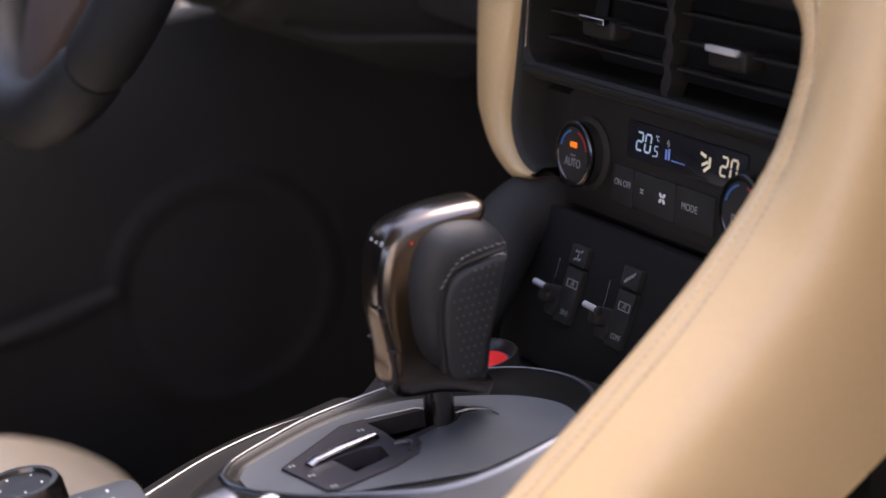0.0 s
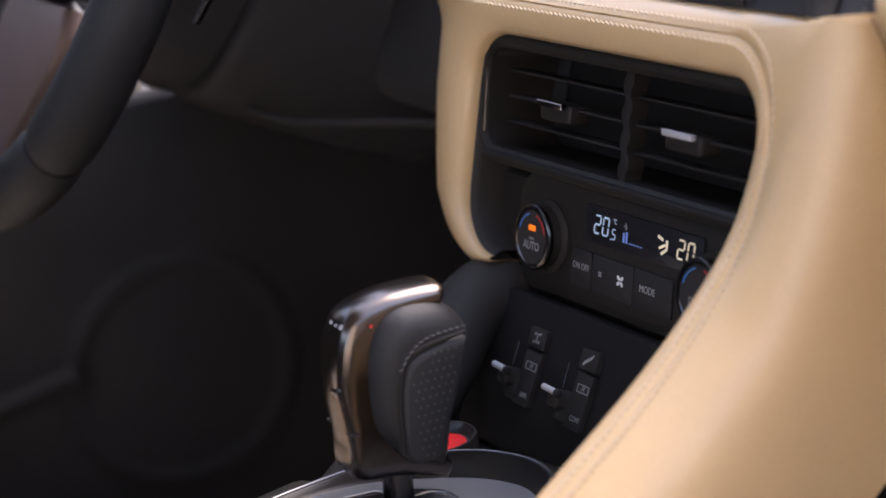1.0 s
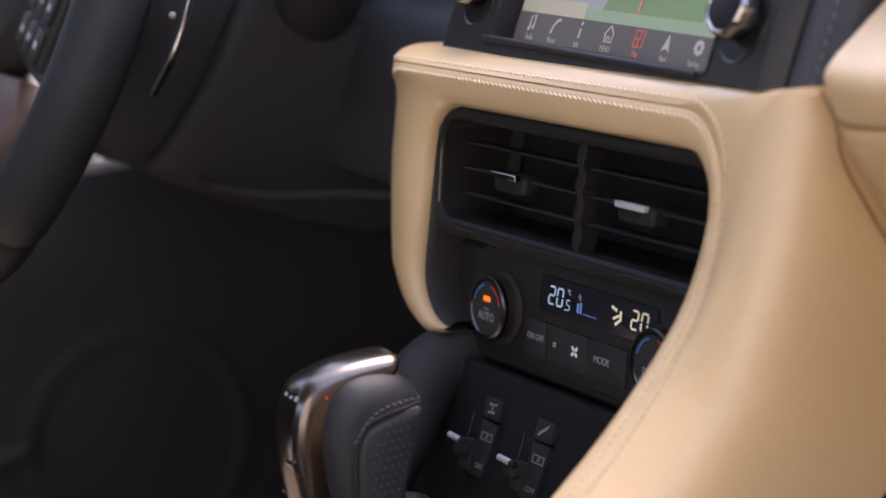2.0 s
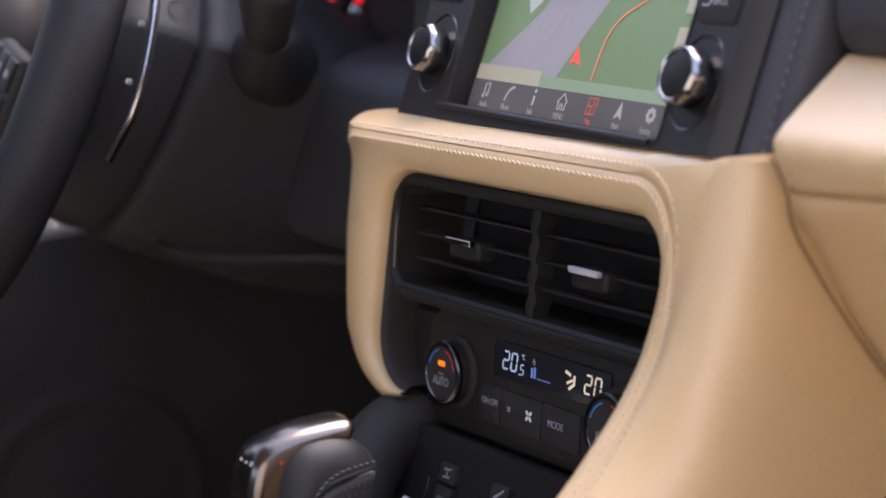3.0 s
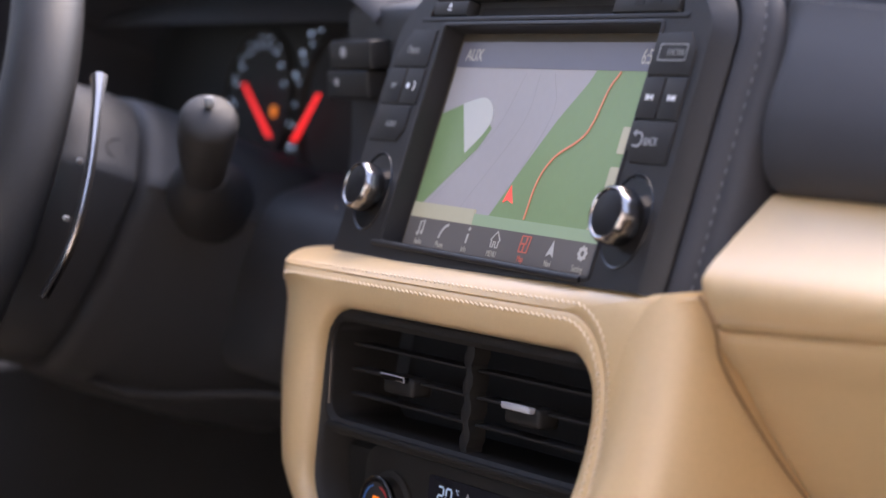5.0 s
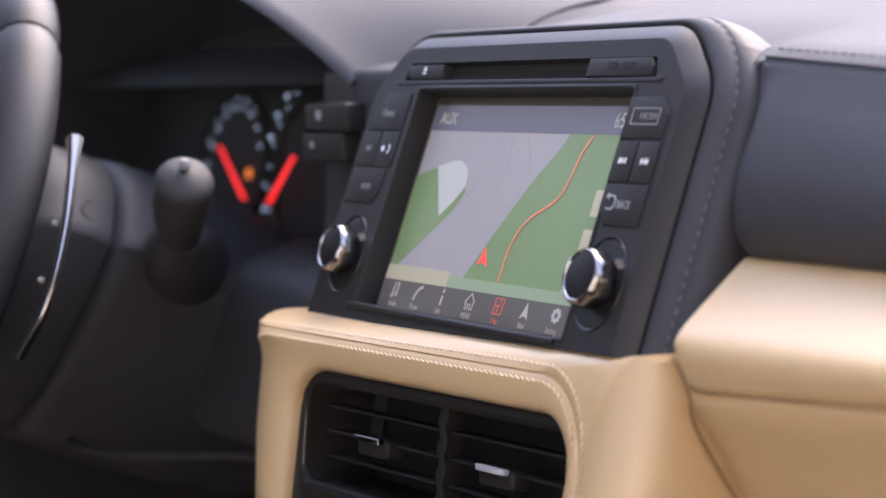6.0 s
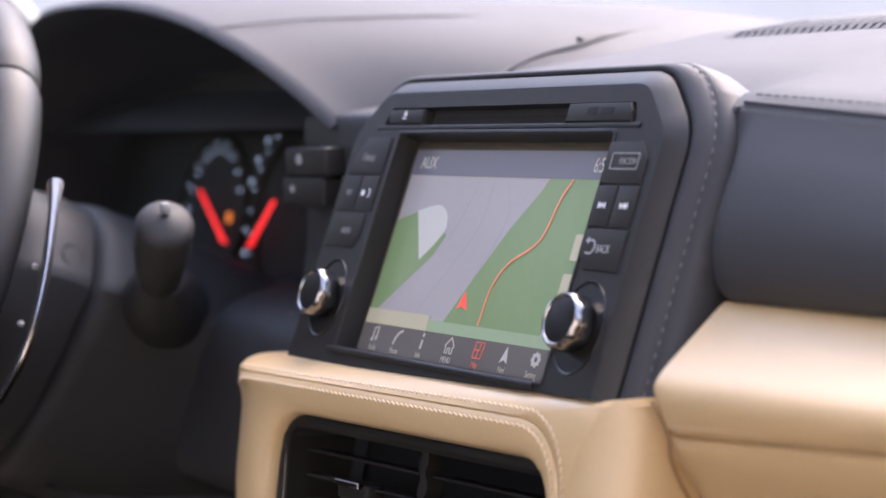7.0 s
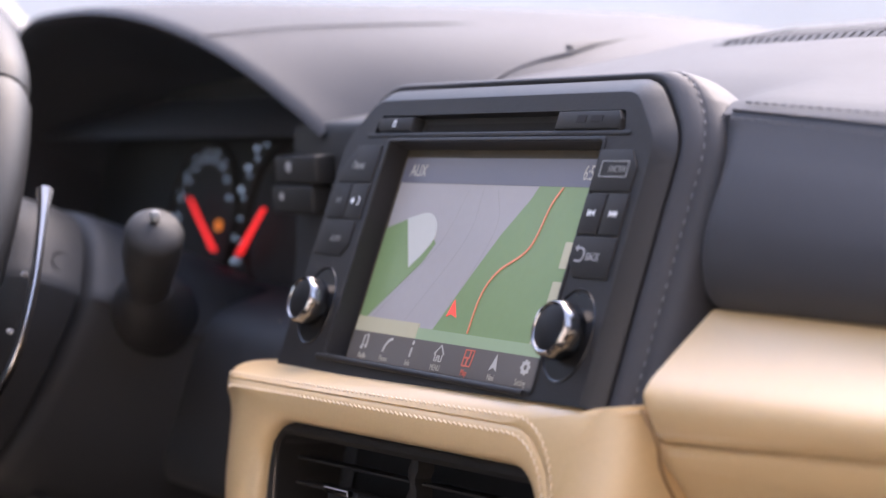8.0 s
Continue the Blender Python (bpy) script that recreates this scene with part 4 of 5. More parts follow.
part("pad", raised(eased(along([(0.006, 0.7030), (-0.0004, 0.7042), (-0.0042, 0.7092), (-0.0062, 0.7160), (-0.0055, 0.7230), (-0.001, 0.7300), (0.010, 0.7385), (0.031, 0.7530), (0.037, 0.7545), (0.044, 0.752)], XS[:1] + [0.1595, 0.162] + XS[1:], bend=0.1), 0.168, 40, 0.726), 0.75, 0.57), BEIGE, dash)
part("lower_panel", raised(eased(along([(0.006, 0.7022), (-0.0002, 0.7026), (0.0022, 0.694), (0.011, 0.680), (0.030, 0.643), (0.053, 0.608), (0.078, 0.577)], [0.142, 0.146, 0.150, 0.153] + XS, bend=0.1), 0.170, 14), 0.75, 0.57), BEIGE, dash)
# brown tube that paints in the shade of the crease beside the surround
part("seam", tube(smooth([(0.1566, -0.0052, 0.7220), (0.1584, -0.0050, 0.7190), (0.1605, -0.0040, 0.7140), (0.1606, -0.0018, 0.7065), (0.1572, 0.0012, 0.6975), (0.1548, 0.0060, 0.6880), (0.1530, 0.0125, 0.6770), (0.1530, 0.0200, 0.6630), (0.1545, 0.0290, 0.6460), (0.1565, 0.0400, 0.6280), (0.1580, 0.0530, 0.6080)], 5), 0.0008, 8), SEAM_SHADE, dash, "dark line painting the shade along the leather seam")
for y, z in ((-0.0040, 0.7085), (0.0006, 0.6995)):
    stitches([(x, y - 0.1 * max(0, x - 0.15) ** 2, z + 0.0040 + 0.077 * min(0.2, max(0, x - 0.16))) for x in XS[1:]], (0, -0.0004, 0.0002), 0.0030, 0.0016, 0.0003, THREAD, dash)
PANEL_FACE = smooth([(0, y, z) for y, z in ((0.046, 0.749), (0.0345, 0.7555), (0.0295, 0.763), (0.0288, 0.773), (0.0318, 0.785), (0.0376, 0.7965), (0.0448, 0.8075), (0.0525, 0.8172), (0.0588, 0.8245), (0.0622, 0.8283), (0.0645, 0.8255))], 5)
part("airbag_panel", loft([[(x, p.y - 0.1 * max(0, x - 0.15) ** 2 + 55 * max(0, 0.163 - x) ** 2 * (1 - min(1, max(0, (p.z - 0.803) / 0.022))), p.z + (0.0019 - 0.080 * (x - 0.15)) * min(1, max(0, (p.z - 0.765) / 0.05))) for p in PANEL_FACE] for x in [0.1465, 0.1485, 0.151, 0.154, 0.157, 0.160] + XS[1:]]), DASH, dash, flat=1.2)


def dash_height(x, y):
    base = 0.8345 + 0.018 * min(1, max(0, (y - 0.06) / 0.20)) ** 0.8 - 0.03 * max(0, (y - 0.35) / 0.3) ** 2
    tilt = 0.0267 * (x - 0.22) * min(1, max(0, (x - 0.10) / 0.05)) * max(0, 1 - (y - 0.06) / 0.10)
    return base - 0.016 * max(0.0, (x - 0.05) / 0.3) * max(0, 1 - (y - 0.06) / 0.35) - tilt


top_rows = []
for k in range(25):
    y = 0.0635 + 0.60 * (k / 24) ** 1.3
    top_rows.append([(x, y - 0.1 * max(0, x - 0.15) ** 2 * max(0, 1 - k / 8), dash_height(x, y) - (0.0030 if k == 0 else 0) - 0.010 * min(1, max(0, (0.135 - x) / 0.02)) * max(0, 1 - (y - 0.0635) / 0.06)) for x in (mix(-0.78, 0.78, j / 104) for j in range(105))])
part("dash_top", loft(top_rows), DASH, dash, flat=1.2)
SEAM_XS = [mix(0.147, 0.50, k / 14) for k in range(15)]
stitches([(x, 0.0572 - 0.1 * max(0, x - 0.15) ** 2, 0.8280 - 0.080 * (x - 0.15)) for x in SEAM_XS], (0, -0.0002, 0.0003), 0.0034, 0.0018, 0.0004, DARK_THREAD, dash)
stitches([(x, 0.0705 - 0.1 * max(0, x - 0.15) ** 2, dash_height(x, 0.0705)) for x in SEAM_XS], (0, 0, 0.0003), 0.0034, 0.0018, 0.0004, DARK_THREAD, dash)
part("seam_groove", tube([(x, 0.0628 - 0.1 * max(0, x - 0.15) ** 2, 0.8309 - 0.080 * (x - 0.15)) for x in SEAM_XS], 0.0013, 8, squash=0.7), DARK_THREAD, dash, "dark groove between dashboard panels")
part("panel_edge", tube(smooth([(-0.128, 0.118, 0.8380), (-0.1375, 0.1389, 0.8445), (-0.1360, 0.1608, 0.8500), (-0.1310, 0.1819, 0.8528), (-0.1318, 0.1983, 0.8553), (-0.1325, 0.2141, 0.8570), (-0.134, 0.240, 0.858)], 6), lambda k: 0.0016 * math.sin(math.pi * min(1, max(0.02, k))) + 0.0004, 12), DASH, dash)
part("panel_notch", loft([[(-0.137, 0.186, 0.8540), (-0.137, 0.186, 0.8585), (-0.131, 0.188, 0.8560)], [(-0.136, 0.198, 0.8560), (-0.136, 0.198, 0.8600), (-0.131, 0.199, 0.8575)], [(-0.1345, 0.213, 0.8570), (-0.1345, 0.213, 0.8585), (-0.132, 0.214, 0.8575)]], ring=True, caps=True), DASH, dash)

defroster = thing("defroster_vent", Matrix.Translation((0, 0.022, 0.0018)), "black slatted defroster vent in the dashboard top", "air vent")
part("recess", along([(0.203, 0.8465), (0.206, 0.8492), (0.230, 0.8500), (0.254, 0.8508), (0.257, 0.8480)], [-0.06, 0.1, 0.3, 0.5], 2), DASH, defroster)
fin = part("fin", loft([[(-0.05 + s * 0.0019, y, z) for s, z in ((-1, h - 0.004), (-1, h), (1, h), (1, h - 0.004))] for y, h in ((0.200, 0.8470), (0.206, 0.8508), (0.230, 0.8520), (0.254, 0.8528), (0.260, 0.8495))]), DASH, defroster)
for k in range(1, 86):
    other = new("fin", fin.data)
    other.parent, other.location = defroster, (0.0062 * k, 0, -0.0004 + dash_height(-0.05 + 0.0062 * k, 0.23) - dash_height(-0.05, 0.23))


def arch(d):
    """Height of the instrument hood's edge, d from -1 to 1 across it."""
    return 0.909 - 0.083 * abs(d) ** 2.6


HOOD_D = [math.sin(math.pi / 2 * mix(-1, 1, k / 60)) for k in range(61)]
hood_rows = []
for back, drop, wide in ((0.17, 0.075, 0.92), (0.09, 0.040, 0.96), (0.02, 0.012, 0.985), (0.004, 0.007, 0.992), (-0.001, 0.003, 0.998), (0.002, 0.0, 1.004), (0.010, -0.0005, 1.010), (0.03, 0.000, 1.05), (0.06, 0.002, 1.14), (0.10, 0.006, 1.30), (0.15, 0.012, 1.50), (0.22, 0.020, 1.75), (0.32, 0.032, 1.95), (0.46, 0.06, 2.0)):
    hood_rows.append([(max(-0.77, -0.42 + 0.24 * d * wide), 0.05 * abs(d) ** 1.6 * max(0, 1 - back / 0.3) + back, arch(d) - drop) for d in HOOD_D])
hood_rows.insert(0, [(x, y + 0.006, 0.70) for x, y, z in hood_rows[0]])
part("instrument_hood", loft(hood_rows), DASH, dash, flat=1.2)
part("hood_cheek", loft([[(-0.662, y, 0.690), (-0.658, y, 0.76), (-0.650, y, 0.82), (-0.63, y, 0.86), (-0.60, y, 0.885)] for y in (-0.035, 0.03, 0.10, 0.19)]), DASH, dash)
for dx in (0.0, 0.0035):
    part("hood_seam", tube(smooth([(-0.2735 + dx, 0.0230, 0.8835), (-0.2650 + dx, 0.0420, 0.8842), (-0.2570 + dx, 0.0670, 0.8841), (-0.2460 + dx, 0.0905, 0.8827), (-0.2335 + dx, 0.1130, 0.8807), (-0.2220 + dx, 0.1360, 0.8786), (-0.212 + dx, 0.158, 0.8762), (-0.203 + dx, 0.180, 0.8735)], 4), 0.0004, 6), DARK_LEATHER, dash)
part("knee_panel", along([(0.14, 0.722), (0.06, 0.728), (0.018, 0.724), (0.000, 0.705), (-0.012, 0.67), (-0.018, 0.640), (-0.004, 0.625), (0.05, 0.618), (0.12, 0.62)], [-0.75, -0.5, -0.3, -0.2, -0.14]), SHROUD, dash)
part("side_panel", along([(0.12, 0.834), (0.062, 0.8315), (0.052, 0.824), (0.049, 0.79), (0.040, 0.74), (0.015, 0.69), (-0.002, 0.64)], [-0.215, -0.205, -0.16, -0.10], 3), SHROUD, dash)
part("lower_trim", tube(smooth([(-0.36, -0.095, 0.640), (-0.29, -0.075, 0.628), (-0.22, -0.026, 0.627), (-0.15, -0.002, 0.626)], 6), 0.0026, 10), VOID, dash)

trip = thing("trip_switches", pose(-0.1915, 0.0468, 0.7982, 90 - 4, 0, 4), "pair of black dashboard switches with white marks", "switch")
for y in (0.0080, -0.0082):
    key = part("switch_key", block((0.042, 0.0156, 0.014), (0.001 if y > 0 else -0.0035, y, 0.004), 0.0016, 3), BUTTON, trip)
    part("switch_mark", lathe([(0.0030 if y > 0 else 0.0022, 0.0110), (0.0028 if y > 0 else 0.002, 0.0113)], 14, Matrix.Translation((-0.0055 if y > 0 else -0.0140, y + 0.0015, 0))), PALE, key)

# ---- instruments ----
cluster = thing("instrument_cluster", tilted(0.10, 0.76, 15), "dark instrument cluster with red lit needles and pale marks", "instruments")
part("face", slab(rounded(-0.640, -0.070, -0.200, 0.114, 0.05), -0.01, 0.0, 0.001), VOID, cluster)
GAUGES = (((-0.452, 0.004), 0.050, 196, 15, 10), ((-0.335, 0.003), 0.068, 202, 122, 7))
for (cx, cy), r, a0, a1, count in GAUGES:
    gauge = part("gauge", lathe([(0.052, 0.0), (0.052, 0.004), (0.049, 0.005), (0.047, 0.001)], 48, Matrix.Translation((cx, cy, 0))), VOID, cluster)
    for k in range(count):
        a = radians(mix(a0, a1, k / (count - 1)))
        for s, size in ((1.0, 0.0012), (0.90, 0.0006), (0.79, 0.0008)):
            px, py = cx + r * s * math.cos(a + (1 - s) * 0.5), cy + r * s * math.sin(a + (1 - s) * 0.5)
            number = ribbon([(px - size * 0.7, py - size), (px - size * 0.5, py + size)], size * 0.5, 0.0015)
            ribbon([(px + size * 0.2, py - size), (px + size * 0.8, py - size * 0.9), (px + size * 0.9, py + size), (px + size * 0.3, py + size)], size * 0.45, 0.0015, bm=number)
            part("dial_number" if s == 1.0 else "dial_tick", number, DIAL_BLUE, gauge)
for a, b in (((-0.457, 0.016), (-0.409, -0.018)), ((-0.345, 0.012), (-0.373, -0.019))):
    part("needle", slab([(a[0] - 0.0014, a[1]), (b[0] - 0.0028, b[1]), (b[0] + 0.0028, b[1]), (a[0] + 0.0014, a[1])], 0.010, 0.012, 0.0004), NEEDLE, cluster, "glowing red needle")
part("warning_lamp", slab(rounded(-0.430, -0.004, -0.423, 0.003, 0.002), 0.001, 0.002, 0), AMBER_DIM, cluster)
part("lower_ledge", block((0.40, 0.016, 0.05), (-0.40, -0.052, 0.015), 0.006), MATT, cluster)

# ---- steering wheel ----
WHEEL = pose(-0.36, -0.165, 0.76, 90 - 28, 0, 0)
wheel = thing("steering_wheel", pose(-0.372, -0.1585, 0.7555, 90 - 28, 0, 0), "black leather steering wheel with metal trimmed spokes", "steering wheel")


def arc_points(r, a0, a1, n, z=0.0):
    return [(r * math.cos(radians(mix(a0, a1, k / n))), r * math.sin(radians(mix(a0, a1, k / n))), z) for k in range(n + 1)]


for a0, a1, mat in ((-46, 46, DARK_LEATHER), (46.6, 133.4, DARK_LEATHER), (134, 226, DARK_LEATHER), (226.6, 313.4, DARK_LEATHER)):
    part("rim_section", tube(arc_points(0.167, a0, a1, 30), lambda k: 0.0190 * min(1, 0.90 + 5 * min(k, 1 - k)), 20), mat, wheel)
part("rim_core", tube(arc_points(0.167, 0, 360, 72), 0.0165, 12), MATT, wheel)
part("hub", lathe([(0.040, -0.03), (0.050, -0.015), (0.050, 0.000), (0.044, 0.010), (0.03, 0.015), (0.002, 0.016)], 40), MATT, wheel)
for turn in (-12, 192):
    m = Matrix.Rotation(radians(turn), 4, "Z")
    spoke = part("spoke", block((0.11, 0.040, 0.012), (0.105, 0, -0.006), 0.004, 3, m=m), PLASTIC, wheel)
    part("spoke_trim", block((0.095, 0.012, 0.006), (0.108, -0.021, 0.001), 0.0025, 3, m=m), CHROME, spoke, "satin metal trim")
    pad = part("button_pad", block((0.050, 0.046, 0.010), (0.100, 0.004, 0.007), 0.004, 3, m=m), MATT, spoke)
    for k in range(6):
        bx, by = 0.084 + 0.016 * (k % 3), -0.006 + 0.021 * (k // 3)
        key = part("pad_key", block((0.0135, 0.0175, 0.003), (bx, by, 0.0125), 0.0010, 2, m=m), BUTTON, pad)
        part("pad_mark", block((0.0050, 0.0036, 0.0006), (bx, by, 0.0142), 0.0002, 1, m=m), PALE, key)
    part("pad_lamp", block((0.0030, 0.0070, 0.0010), (0.126, -0.012, 0.0060), 0.0003, 1, m=m), RED_MARK, pad, "small red accent")
half = [(0.016, -0.156), (0.024, -0.140), (0.037, -0.121), (0.056, -0.098), (0.065, -0.082), (0.066, -0.066), (0.056, -0.050)]
part("lower_spoke", slab(half + [(-x, y) for x, y in half[::-1]], -0.012, 0.001, 0.004), COPPER, wheel, "warm satin metal lower spoke")

# ---- column, paddle, stalk ----
column = thing("steering_column", WHEEL, "dark grey plastic steering column shroud", "steering column")
HALF_SHELL = [(p.x, p.y) for p in smooth([(0.0, 0.0900, 0), (0.030, 0.0885, 0), (0.055, 0.0820, 0), (0.073, 0.0690, 0), (0.0870, 0.0500, 0), (0.0915, 0.0420, 0), (0.0915, 0.0340, 0), (0.0845, 0.0, 0), (0.072, -0.034, 0), (0.052, -0.062, 0), (0.030, -0.078, 0), (0.0, -0.084, 0)], 4)]
SHELL = HALF_SHELL + [(-x, y) for x, y in HALF_SHELL[-2:0:-1]]
part("switch_cover", loft([[(x * r / 0.0925, y * r / 0.0925, z) for x, y in SHELL] for r, z in ((0.04, -0.040), (0.066, -0.044), (0.081, -0.052), (0.0875, -0.064), (0.0895, -0.085), (0.0885, -0.0950), (0.0820, -0.0985))], ring=True), SHROUD, column)
part("shroud", loft([[(x * k, y * k, z) for x, y in SHELL] for k, z in ((0.87, -0.0972), (0.955, -0.1000), (0.985, -0.1035), (1.0, -0.110), (1.01, -0.15), (1.0, -0.21), (0.92, -0.26))], ring=True), SHROUD, column)
part("parting_line", tube([(x * 1.004, 0.0385, z) for x, z in ((0.0920, -0.102), (0.0930, -0.13), (0.0935, -0.16), (0.0930, -0.20))], 0.0006, 6), VOID, column)
part("cover_screw", lathe([(0.0065, -0.003), (0.0065, 0.0006), (0.0045, -0.001)], 20, Matrix.Rotation(radians(33), 4, "Z") @ Matrix.Translation((0.0962, 0.0, -0.082)) @ Matrix.Rotation(radians(90), 4, "Y")), MATT, column)
paddle = thing("shift_paddle", WHEEL, "slim shift paddle with a bright metal edge", "paddle")
PADDLE = smooth([(0.153, 0.078, -0.033), (0.164, 0.063, -0.033), (0.184, 0.028, -0.033), (0.192, -0.008, -0.033), (0.179, -0.037, -0.033)], 6)
part("blade", loft([[(p.x - 0.034, p.y, -0.043), (p.x - 0.003, p.y, -0.035), (p.x - 0.001, p.y, -0.033), (p.x - 0.003, p.y, -0.037), (p.x - 0.034, p.y, -0.046)] for p in PADDLE]), CAP, paddle)
for x, y in ((0.151, 0.0345), (0.159, 0.0043)):
    part("bolt", lathe([(0.0015, -0.006), (0.0015, -0.004), (0.0010, -0.0034)], 12, Matrix.Translation((x, y, -0.0335))), SATIN, paddle, "bright bolt head")
part("metal_edge", tube(PADDLE, lambda k: 0.0012 + 0.0034 * max(0.0, 0.45 - k) / 0.45, 8), CHROME, paddle, "bright chrome edge")

stalk = thing("wiper_stalk", Matrix(), "dark grey wiper stalk with rounded end and boot", "stalk")
lever = [(-0.275, -0.0215, 0.7320), (-0.245, -0.0330, 0.7450), (-0.218, -0.0428, 0.7610), (-0.200, -0.0472, 0.7760), (-0.1845, -0.0500, 0.7895)]
part("lever", tube(smooth(lever, 8), lambda k: (0.0122 + 0.0034 * min(1.0, max(0.0, (k - 0.40) / 0.30))) * (1.0 if k < 0.90 else math.sqrt(max(0.03, 1 - ((k - 0.90) / 0.10) ** 2 * 0.97))), 28), SHROUD, stalk)
part("boot", tube(smooth([(-0.288, -0.0150, 0.7270), (-0.280, -0.0185, 0.7300), (-0.262, -0.0260, 0.7370), (-0.244, -0.0335, 0.7455), (-0.230, -0.0385, 0.7535)], 6), lambda k: 0.0262 + 0.0012 * math.sin(math.pi * min(1, k / 0.3)) - 0.0132 * max(0.0, (k - 0.15) / 0.85) ** 1.3, 32), SHROUD, stalk)
part("end_button", block((0.0060, 0.0060, 0.007), (-0.1850, -0.0500, 0.7940), 0.0028), FAINT, stalk, "pale end button")

# ---- console ----
console = thing("centre_console", Matrix(), "dark centre console with grey shift plate and bright rim", "console")
PLATE = ((-0.0028, -0.2478), (0.0120, -0.2460), (0.0340, -0.2267), (0.0475, -0.1960), (0.0585, -0.1630), (0.0605, -0.1330), (0.0480, -0.1120), (0.0260, -0.1060), (0.0040, -0.1150), (-0.0130, -0.1330), (-0.0280, -0.1570), (-0.0320, -0.1790), (-0.0290, -0.2010), (-0.0212, -0.2212), (-0.0123, -0.2401))


def plate_outline(grow=0.0, steps=6):
    """The shift plate's outline, grown outwards, further on the passenger's side."""
    mid, out = Vector((0.018, -0.180)), []
    for p in smooth([(*q, 0) for q in PLATE + PLATE[:1]], steps)[:-1]:
        d = Vector((p.x, p.y)) - mid
        wide = 1 + 1.1 * max(0.0, d.x / d.length) ** 2
        out.append(tuple(mid + d * (1 + grow * wide / d.length)))
    return out


def rim_height(y):
    k = min(1.0, max(0.0, (y + 0.19) / 0.08))
    return 0.5228 + 0.0074 * k * k * (3 - 2 * k)


def tray(steps):
    """Rings round the shift plate: growth, height of the foot, share of the rim's height, offset."""
    return loft([[(x, y, mix(0.5185, rim_height(y), k) + up) for x, y in plate_outline(g) + plate_outline(g)[:1]] for g, k, up in steps])


GATE = [(0.0021, -0.2298), (0.0344, -0.2221), (0.0368, -0.2180), (0.0345, -0.2060), (0.0320, -0.1906), (0.0262, -0.1774), (0.0192, -0.1729), (0.0110, -0.1720), (0.0068, -0.1610), (0.0062, -0.1500), (-0.0020, -0.1420), (-0.0140, -0.1560), (-0.0204, -0.1838), (-0.0210, -0.1941)]
part("shift_plate", pierced(plate_outline(), [inset(GATE, 0.0003)], 0.5195, (0.004,)), STONE, console, "grey satin shift plate")
part("gate_pan", slab(inset(GATE, -0.002), 0.500, 0.508, 0.0), VOID, console)
part("rim_wall", tray([(-0.0005, 0.0, 0.0), (0.0010, 0.08, 0.0), (0.0030, 0.45, 0.0), (0.0046, 0.85, 0.0), (0.0052, 1.0, -0.0004)]), BAND, console, flat=1.2)
part("rim", tray([(0.0052, 1.0, -0.0005), (0.0056, 1.0, 0.0002), (0.0064, 1.0, 0.0006), (0.0074, 1.0, 0.0005), (0.0082, 1.0, 0.0), (0.0088, 1.0, -0.0009)]), RIM, console, "satin chrome rim", flat=1.2)
part("skirt", tray([(0.0088, 1.0, -0.0010), (0.0110, 1.0, -0.0024), (0.017, 1.0, -0.006), (0.030, 1.0, -0.014), (0.050, 1.0, -0.030), (0.060, 1.0, -0.080), (0.062, 1.0, -0.30)]), GUNMETAL, console, "glossy gunmetal console trim", flat=1.2)
part("tunnel", block((0.17, 0.62, 0.38), (0.025, -0.50, 0.300), 0.02, 3), PLASTIC, console)
part("front_foot", block((0.21, 0.16, 0.36), (0.0, -0.02, 0.32), 0.02, 3), PLASTIC, console)
EDGE = smooth([(-0.0690, -0.195, 0.5085), (-0.0640, -0.213, 0.510), (-0.0590, -0.232, 0.510), (-0.0510, -0.252, 0.510), (-0.037, -0.277, 0.510), (-0.024, -0.300, 0.510), (-0.012, -0.33, 0.510)], 6)
part("silver_edge", tube(EDGE, lambda k: 0.0003 + 0.0007 * min(1, 3.5 * k), 10), RIM, console, "bright satin edge line")
part("left_shoulder", loft([[(p.x + dx, p.y + dy, p.z + dz) for dx, dy, dz in ((0.040, 0.020, 0.004), (0.020, 0.010, 0.003), (0.003, 0.0015, 0.0002), (-0.004, -0.002, -0.0006), (-0.010, -0.004, -0.0030), (-0.015, -0.006, -0.0080), (-0.019, -0.008, -0.020), (-0.022, -0.010, -0.20))] for p in [Vector((-0.074, -0.170, 0.509))] + EDGE]), GUNMETAL, console, flat=1.2)
part("left_cheek", tube(smooth([(-0.075, -0.16, 0.49), (-0.082, -0.10, 0.53), (-0.098, -0.066, 0.560), (-0.104, -0.040, 0.564)], 6), lambda k: 0.014 + 0.006 * k, 16), MATT, console)
SLOT_LOW = [(0.0088, -0.2097), (0.0265, -0.2061), (0.0220, -0.1887), (0.0102, -0.1875), (0.0070, -0.1953)]
SLOT_HIGH = [(-0.0024, -0.1807), (0.0105, -0.1805), (0.0059, -0.1601), (0.0046, -0.1513), (-0.0120, -0.1585), (-0.0158, -0.1831)]
gate = part("gate_plate", pierced(GATE, [SLOT_LOW, SLOT_HIGH], 0.5205, (0.008, 0.008)), GATE_TRIM, console, "dark satin shift gate")
part("gate_edge", frame_slab(inset(GATE, -0.0004), inset(GATE, 0.0004), 0.5180, 0.5208, 0.0002), GATE_TRIM, gate)
part("gate_bar", tube([(0.0080, -0.2200, 0.5208), (0.0066, -0.2165, 0.5218), (0.0038, -0.2043, 0.5222), (0.0009, -0.1867, 0.5222), (0.0008, -0.1860, 0.5210)], 0.0028, 10, squash=0.5), CHROME, gate, "bright metal gate edge")
